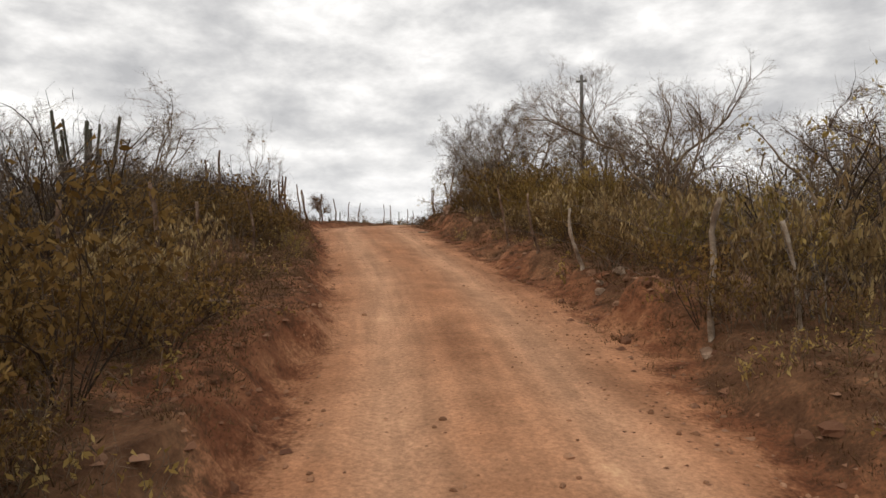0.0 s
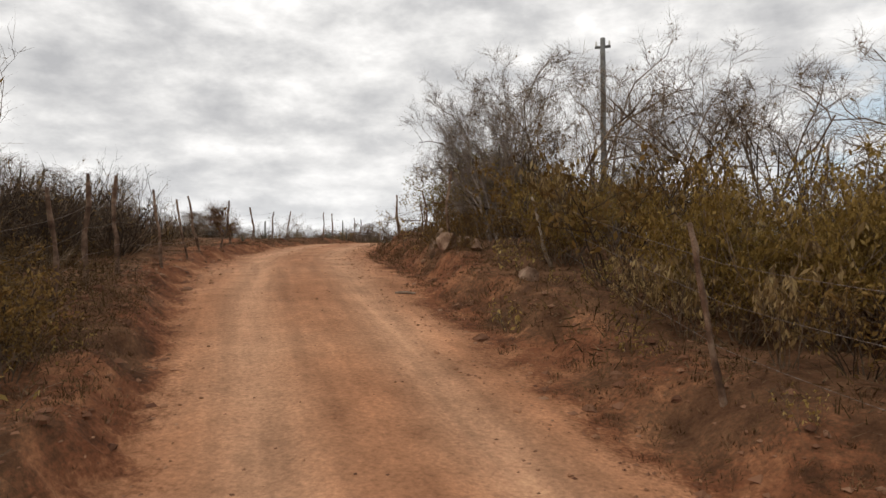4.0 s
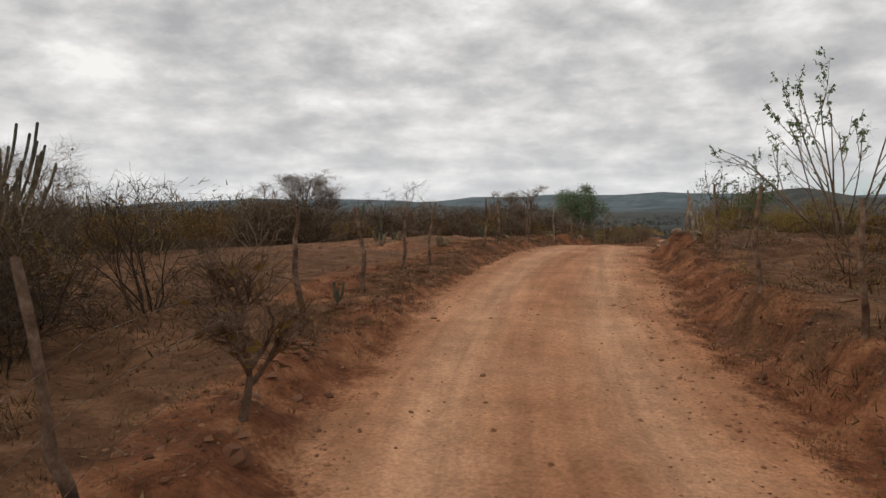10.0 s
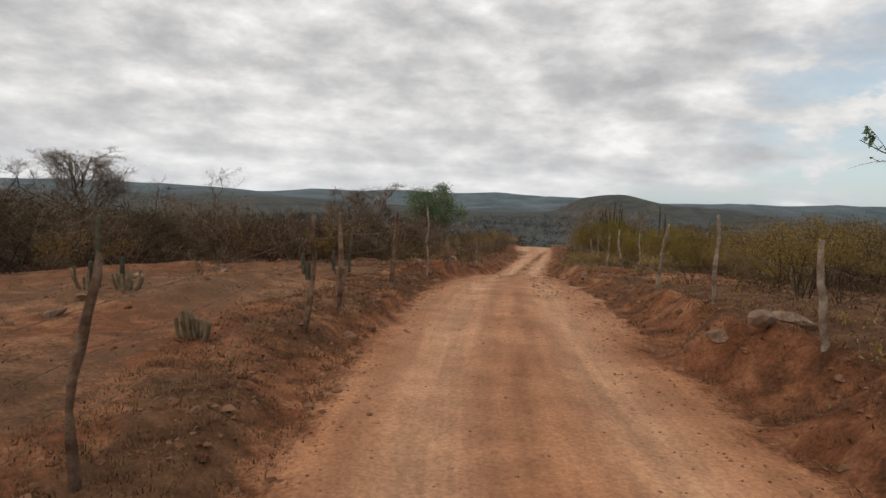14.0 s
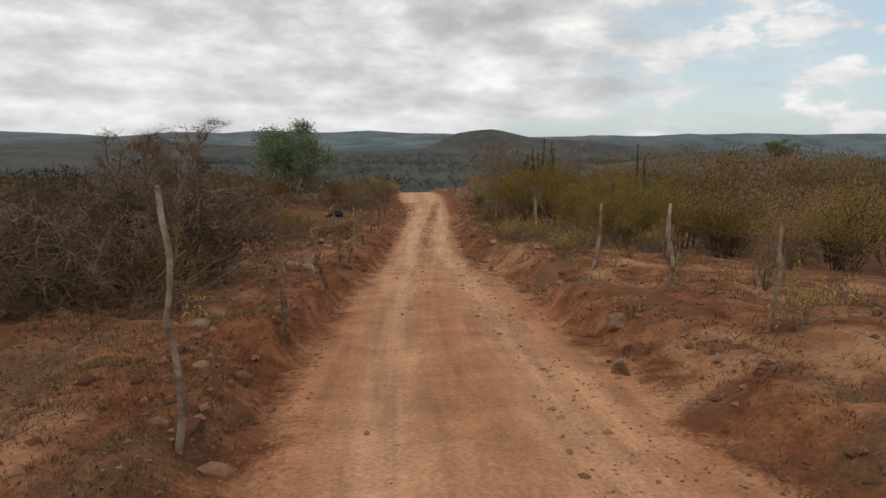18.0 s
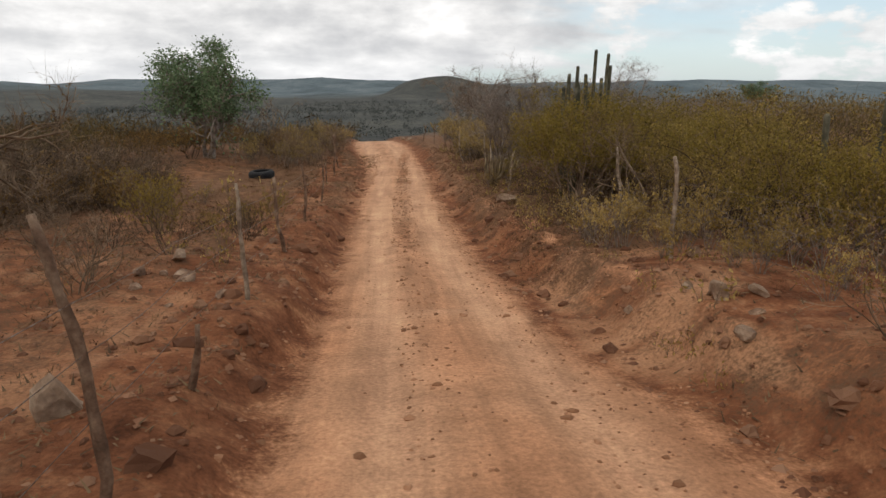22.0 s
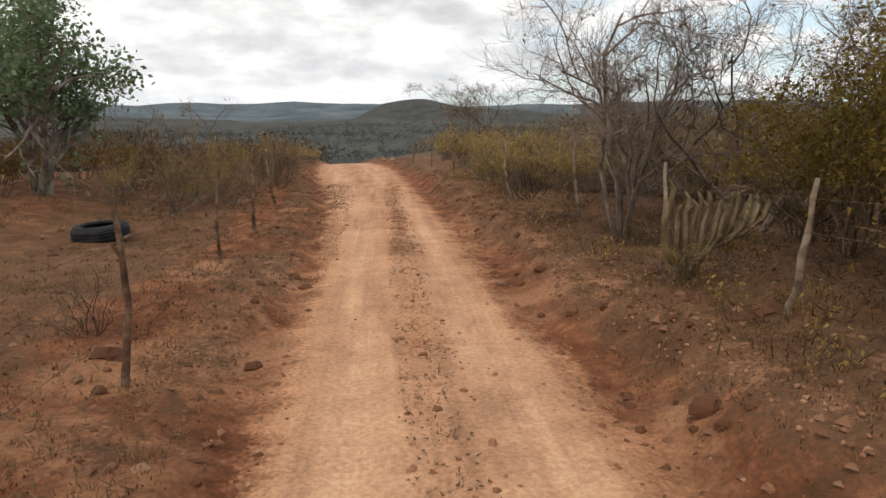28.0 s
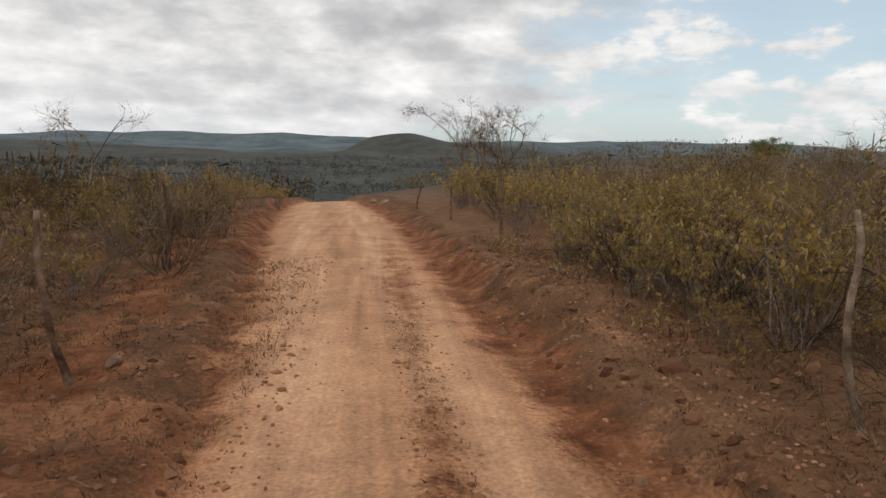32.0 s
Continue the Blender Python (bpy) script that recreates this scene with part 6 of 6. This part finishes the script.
def make_house(x, y):
    z = ground_z(x, y)
    e = thing("house", x, y, z, "small white house on a far hilltop", "house")
    part("wall", box(-3, -2.2, -0.5, 3, 2.2, 2.4).mesh("wall", M_WALL, False), e)
    sh = Shape()
    sh.v = [Vector(q) for q in ((-3.4, -2.6, 2.4), (3.4, -2.6, 2.4), (3.4, 2.6, 2.4), (-3.4, 2.6, 2.4), (-3.4, 0, 3.6), (3.4, 0, 3.6))]
    sh.f = [(0, 1, 5, 4), (2, 3, 4, 5), (0, 4, 3), (1, 2, 5), (0, 3, 2, 1)]
    part("roof", sh.mesh("roof", M_ROOF, False), e)
    part("door", box(-0.5, -2.26, 0, 0.4, -2.2, 2.0).mesh("door", M_POST, False), e)
    part("window", box(1.2, -2.26, 0.9, 2.0, -2.2, 1.7).mesh("window", M_POST, False), e)
    return e


make_house(66.8, 238.7)
# fallen stick on the track
x, y, z = at(28.8, 2.3)
stick = new("fallen_stick", Shape().tube([Vector((-0.16, 0, 0.02)), Vector((0, 0.02, 0.03)), Vector((0.18, -0.02, 0.02))], [0.02, 0.024, 0.015], 7).mesh("fallen_stick", M_GREY_POST))
stick.location = (x, y, z)
tagged(stick, "pale fallen stick lying on the track edge", "stick")


# ---- far scrub, gravel and litter ----
def cloud_of_blades(name, co, mat, label, category):
    me = bpy.data.meshes.new(name)
    k = len(co) // 3
    me.vertices.add(len(co))
    me.vertices.foreach_set("co", co.ravel())
    me.loops.add(len(co))
    me.loops.foreach_set("vertex_index", np.arange(len(co)))
    me.polygons.add(k)
    me.polygons.foreach_set("loop_start", np.arange(0, len(co), 3))
    me.update(calc_edges=True)
    me.materials.append(mat)
    return tagged(new(name, me), label, category, kind="stuff")


def scrub(name, places, mat, per, seed, label, wide=(0.02, 0.07), long=(0.2, 0.55)):
    rnd = np.random.RandomState(seed)
    n = len(places)
    xyz, size = places[:, :3], places[:, 3]
    k = n * per
    i = np.repeat(np.arange(n), per)
    a = rnd.uniform(0, 2 * math.pi, k)
    hgt = rnd.uniform(0.05, 1.0, k) ** 0.8
    r = np.sqrt(rnd.uniform(0, 1, k)) * 0.8 * (0.35 + 0.8 * np.sin(np.clip(hgt, 0, 1) * 2.3))
    lump = 1 + 0.3 * np.sin(a * 3 + i) + 0.2 * np.sin(a * 5 + 2.0 * i)
    c = np.stack([np.cos(a) * r * lump, np.sin(a) * r * lump, hgt * (0.85 + 0.25 * lump)], 1) * size[i][:, None] + xyz[i]
    d = np.stack([np.cos(a) * rnd.uniform(-0.2, 0.9, k), np.sin(a) * rnd.uniform(-0.5, 0.9, k), rnd.uniform(-0.25, 1.0, k)], 1)
    d /= np.linalg.norm(d, axis=1)[:, None]
    w = np.cross(d, rnd.normal(size=(k, 3)))
    w /= np.linalg.norm(w, axis=1)[:, None]
    ln = rnd.uniform(*long, k)[:, None] * np.minimum(size[i], 2.0)[:, None]
    wd = rnd.uniform(*wide, k)[:, None] * size[i][:, None]
    co = np.stack([c - d * ln * 0.5 - w * wd * 0.4, c - d * ln * 0.5 + w * wd * 0.4, c + d * ln * 0.5], 1).reshape(-1, 3)
    return cloud_of_blades(name, co, mat, label, "scrub")


def scatter(seed, n, xr, yr, keep_off, size):
    rnd = np.random.RandomState(seed)
    x, y = rnd.uniform(*xr, n), rnd.uniform(*yr, n)
    s, off, _ = track(x, y)
    ok = (off < keep_off[0]) | (off > keep_off[1])
    x, y = x[ok], y[ok]
    return np.stack([x, y, height(x, y) - 0.05, rnd.uniform(*size, len(x))], 1)


near_scrub = np.vstack([scatter(1, 1100, (-62, -22), (-4, 125), (-13, 900), (1.0, 2.3)), scatter(2, 1000, (-22, 25), (-4, 140), (-900, 11.5), (1.1, 2.3))])
rg = np.random.RandomState(17)
hump = np.stack([rg.normal(-48, 9, 480), rg.normal(66, 15, 480)], 1)
hump = np.vstack([hump, np.stack([rg.normal(-50.5, 4, 70), rg.normal(77, 4, 70)], 1)])
hump = hump[track(hump[:, 0], hump[:, 1])[1] < -14]
near_scrub = np.vstack([near_scrub, np.column_stack([hump, height(hump[:, 0], hump[:, 1]) - 0.05, rg.uniform(1.7, 2.9, len(hump))])])
scrub("near_scrub", near_scrub[::2], M_SCRUB, 170, 5, "grey-brown leafless scrub beside the cleared ground", (0.004, 0.015), (0.15, 0.5))
scrub("olive_scrub", near_scrub[1::2], M_FAR_OLIVE, 150, 6, "olive scrub beside the cleared ground", (0.012, 0.035), (0.08, 0.25))
scrub("brown_scrub", np.vstack([scatter(3, 1300, (-160, -55), (10, 160), (-13, 900), (1.6, 3.0)), scatter(7, 1300, (-170, -20), (128, 380), (-8, 6), (1.8, 3.4))]), M_SCRUB, 46, 8, "brown scrub covering the land out to the valley", (0.03, 0.10), (0.2, 0.6))
scrub("yellow_scrub", np.vstack([scatter(4, 1300, (15, 130), (20, 190), (-900, 12), (0.9, 2.8)), scatter(9, 1300, (-22, 190), (128, 380), (-8, 6), (1.6, 3.0))]), M_FAR_OLIVE, 46, 9, "yellow-olive scrub over the rising land", (0.03, 0.09), (0.15, 0.45))


scrub("valley_scrub", scatter(11, 2600, (-520, 560), (330, 1250), (-1, 1), (4.0, 8.0)), M_HAZED_VALLEY, 22, 12, "dark scrub across the valley floor", (0.12, 0.3), (0.5, 1.1))


def along(seed, n, s0, s1, o0, o1):
    rnd = np.random.RandomState(seed)
    s, off = rnd.uniform(s0, s1, n), rnd.uniform(o0, o1, n)
    x = np.interp(s, LS, LINE[:, 0]) + np.interp(s, LS, LT[:, 1]) * off
    y = np.interp(s, LS, LINE[:, 1]) - np.interp(s, LS, LT[:, 0]) * off
    return x, y, height(x, y), rnd


def band(seed, n, s0, s1, o0, o1, size):
    x, y, z, rnd = along(seed, n, s0, s1, o0, o1)
    return np.stack([x, y, z - 0.02, rnd.uniform(*size, n)], 1)


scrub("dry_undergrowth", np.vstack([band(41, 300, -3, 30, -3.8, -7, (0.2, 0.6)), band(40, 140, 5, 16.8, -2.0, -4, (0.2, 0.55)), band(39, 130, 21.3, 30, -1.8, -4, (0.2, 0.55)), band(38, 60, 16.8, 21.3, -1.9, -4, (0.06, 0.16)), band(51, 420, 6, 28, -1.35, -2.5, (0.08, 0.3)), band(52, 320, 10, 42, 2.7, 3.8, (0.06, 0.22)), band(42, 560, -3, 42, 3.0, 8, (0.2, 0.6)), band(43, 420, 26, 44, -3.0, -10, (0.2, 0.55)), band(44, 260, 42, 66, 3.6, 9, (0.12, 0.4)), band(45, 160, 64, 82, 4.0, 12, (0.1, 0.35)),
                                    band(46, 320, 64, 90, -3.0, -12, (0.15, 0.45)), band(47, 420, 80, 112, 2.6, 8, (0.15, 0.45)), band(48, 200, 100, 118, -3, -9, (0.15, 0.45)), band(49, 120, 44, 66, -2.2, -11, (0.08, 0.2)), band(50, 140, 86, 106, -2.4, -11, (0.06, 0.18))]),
      M_SHADED_UNDER, 54, 13, "low dry undergrowth of leaves and stalks", (0.015, 0.05), (0.12, 0.42))


def gravel():
    sets = [along(21, 4200, -2, 112, -2.6, -0.8), along(22, 4200, -2, 112, 1.5, 4.2), along(23, 800, -2, 112, -1, 2.5), along(24, 1500, 44, 108, -9, -2), along(25, 900, 60, 84, 3, 8), along(26, 2200, -2, 112, -2.0, -1.0), along(27, 2400, -2, 112, 2.0, 3.4)]
    v, f = [], []
    for x, y, z, rnd in sets:
        size = np.minimum(rnd.exponential(0.016, len(x)) + 0.010, 0.075)
        s, off, _ = track(x, y)
        size = np.where((off > table(s, LEFT_EDGE) + 0.1) & (off < table(s, RIGHT_EDGE) - 0.1), np.minimum(size, 0.02), size)
        for px, py, pz, r in zip(x, y, z, size):
            b = len(v)
            q = rnd.uniform(0.6, 1.2, 6) * r
            v += [(px + q[0], py, pz), (px, py + q[1], pz), (px - q[2], py, pz + 0.1 * r), (px, py - q[3], pz), (px + 0.25 * r, py + 0.2 * r, pz + 0.55 * q[4]), (px, py, pz - r)]
            f += [(b, b + 1, b + 4), (b + 1, b + 2, b + 4), (b + 2, b + 3, b + 4), (b + 3, b, b + 4)]
    me = bpy.data.meshes.new("gravel")
    me.from_pydata(v, [], f)
    me.materials.append(M_PEBBLE)
    tagged(new("gravel", me), "scattered red and pale gravel on track and banks", "gravel", kind="stuff")


gravel()


def clods(sets, name, mat, label, on_road=False, most=0.14):
    """Lumps of crumbled earth and small stones."""
    v, f = [], []
    for x, y, z, rnd in sets:
        size = np.minimum(rnd.exponential(0.008, len(x)) + 0.010, 0.045) if on_road else np.minimum(rnd.exponential(0.024, len(x)) + 0.012, most)
        s, off, _ = track(x, y)
        ok = (off < table(s, LEFT_EDGE) - 0.05) | (off > table(s, RIGHT_EDGE) + 0.05) | on_road
        for px, py, pz, r in zip(x[ok], y[ok], z[ok], size[ok]):
            b = len(v)
            a0 = rnd.uniform(0, 6.28)
            ex, ey = rnd.uniform(0.7, 1.4, 2)
            for ring, (rr, hh) in enumerate(((1.0, -0.35), (0.92, 0.25), (0.45, 0.62))):
                for k in range(5):
                    a = a0 + 1.2566 * k + rnd.uniform(-0.3, 0.3)
                    q = r * rr * rnd.uniform(0.7, 1.15)
                    v.append((px + math.cos(a) * q * ex, py + math.sin(a) * q * ey, pz + r * hh * rnd.uniform(0.7, 1.2)))
            for ring in (0, 1):
                for k in range(5):
                    p, q = b + ring * 5 + k, b + ring * 5 + (k + 1) % 5
                    f.append((p, q, q + 5, p + 5))
            f.append(tuple(range(b + 10, b + 15)))
    me = bpy.data.meshes.new(name)
    me.from_pydata(v, [], f)
    me.materials.append(mat)
    tagged(new(name, me), label, "earth clods", kind="stuff")


clods([along(61, 1300, -2, 110, -2.3, -0.9), along(62, 1500, -2, 112, 1.6, 3.8), along(63, 500, 44, 108, -7, -2), along(64, 260, 60, 84, 3, 8), along(65, 420, 64, 90, -4.5, -1.1), along(66, 420, 80, 110, 1.4, 3.2)],
      "earth_clods", M_CLOD, "crumbled red earth lumps and small stones on the banks")
clods([along(67, 900, 70, 112, 0.12, 0.72), along(68, 900, 60, 112, -1.1, -0.75), along(69, 1100, 60, 112, 1.35, 2.1), along(70, 500, 4, 62, -1.2, -0.7), along(81, 700, 4, 62, 1.8, 2.7), along(82, 500, 4, 112, -0.8, 1.8)],
      "road_crumbs", M_ROAD_CLOD, "dry crumbs of pale red earth on the track", True)
clods([along(83, 1500, 68, 110, 2.3, 2.95)],
      "crest_clods", M_ROAD_CLOD, "pale crumbled earth along the top of the bank", most=0.02)


def dry_grass():
    """Short dry grass in tufts on the verges."""
    out = []
    for seed, tufts, s0, s1, o0, o1 in ((71, 2600, 42, 68, -2.9, -1.15), (72, 2400, 86, 112, -6.0, -1.1), (73, 1300, 26, 68, 2.75, 4.0), (74, 1500, 80, 112, 2.1, 3.6), (75, 800, 6, 30, -2.6, -1.1), (76, 800, 9, 30, 2.5, 3.8), (77, 500, 30, 44, -4.0, -1.5), (78, 70, 84, 108, 0.25, 0.6), (79, 500, 64, 90, -4.5, -1.2)):
        x, y, z, rnd = along(seed, tufts, s0, s1, o0, o1)
        per = 20
        n = tufts * per
        i = np.repeat(np.arange(tufts), per)
        a, r = rnd.uniform(0, 6.283, n), np.abs(rnd.normal(0, 0.12, n))
        size = rnd.uniform(0.5, 1.2, tufts)[i] * (0.6 if seed == 78 else 1.0)
        ln = rnd.uniform(0.02, 0.06, n) * size
        c = np.stack([x[i] + np.cos(a) * r, y[i] + np.sin(a) * r, z[i]], 1)
        bend = rnd.uniform(0.2, 1.1, n) * ln
        tip = c + np.stack([np.cos(a) * bend, np.sin(a) * bend, ln], 1)
        w = np.stack([-np.sin(a), np.cos(a), np.zeros(n)], 1) * rnd.uniform(0.0025, 0.006, n)[:, None]
        out.append(np.stack([c - w, c + w, tip], 1).reshape(-1, 3))
    cloud_of_blades("dry_grass", np.vstack(out), M_GRASS, "short brown dry grass in tufts on the verges", "grass")


dry_grass()


def litter():
    out = []
    for seed, n, s0, s1, o0, o1, lo, hi in ((31, 16000, -2, 32, -8, -1.7, 0.03, 0.12), (32, 16000, -2, 46, 3.2, 9, 0.03, 0.12), (33, 18000, 44, 112, 2.6, 8, 0.03, 0.14), (34, 12000, 26, 66, -8, -1.6, 0.03, 0.1), (35, 12000, 64, 112, -6, -1.3, 0.03, 0.12),
                                            (36, 1200, 84, 106, 0.15, 0.6, 0.02, 0.05), (37, 4000, 84, 104, 3.0, 6.0, 0.08, 0.35)):
        x, y, z, rnd = along(seed, n, s0, s1, o0, o1)
        a = rnd.uniform(0, 6.283, n)
        ln = rnd.uniform(lo, hi, n)
        up_ = rnd.uniform(0, 0.7, n) * np.minimum(ln, 0.15)
        wd = rnd.uniform(0.003, 0.009, n) if hi > 0.2 else rnd.uniform(0.004, 0.014, n)
        d = np.stack([np.cos(a) * ln, np.sin(a) * ln, up_], 1)
        w = np.stack([-np.sin(a) * wd, np.cos(a) * wd, np.zeros(n)], 1)
        c = np.stack([x, y, z + 0.015], 1)
        out.append(np.stack([c - w, c + w, c + d], 1).reshape(-1, 3))
    cloud_of_blades("dry_litter", np.vstack(out), M_LITTER, "dry leaves, straw and broken twigs on the verges", "litter")


litter()
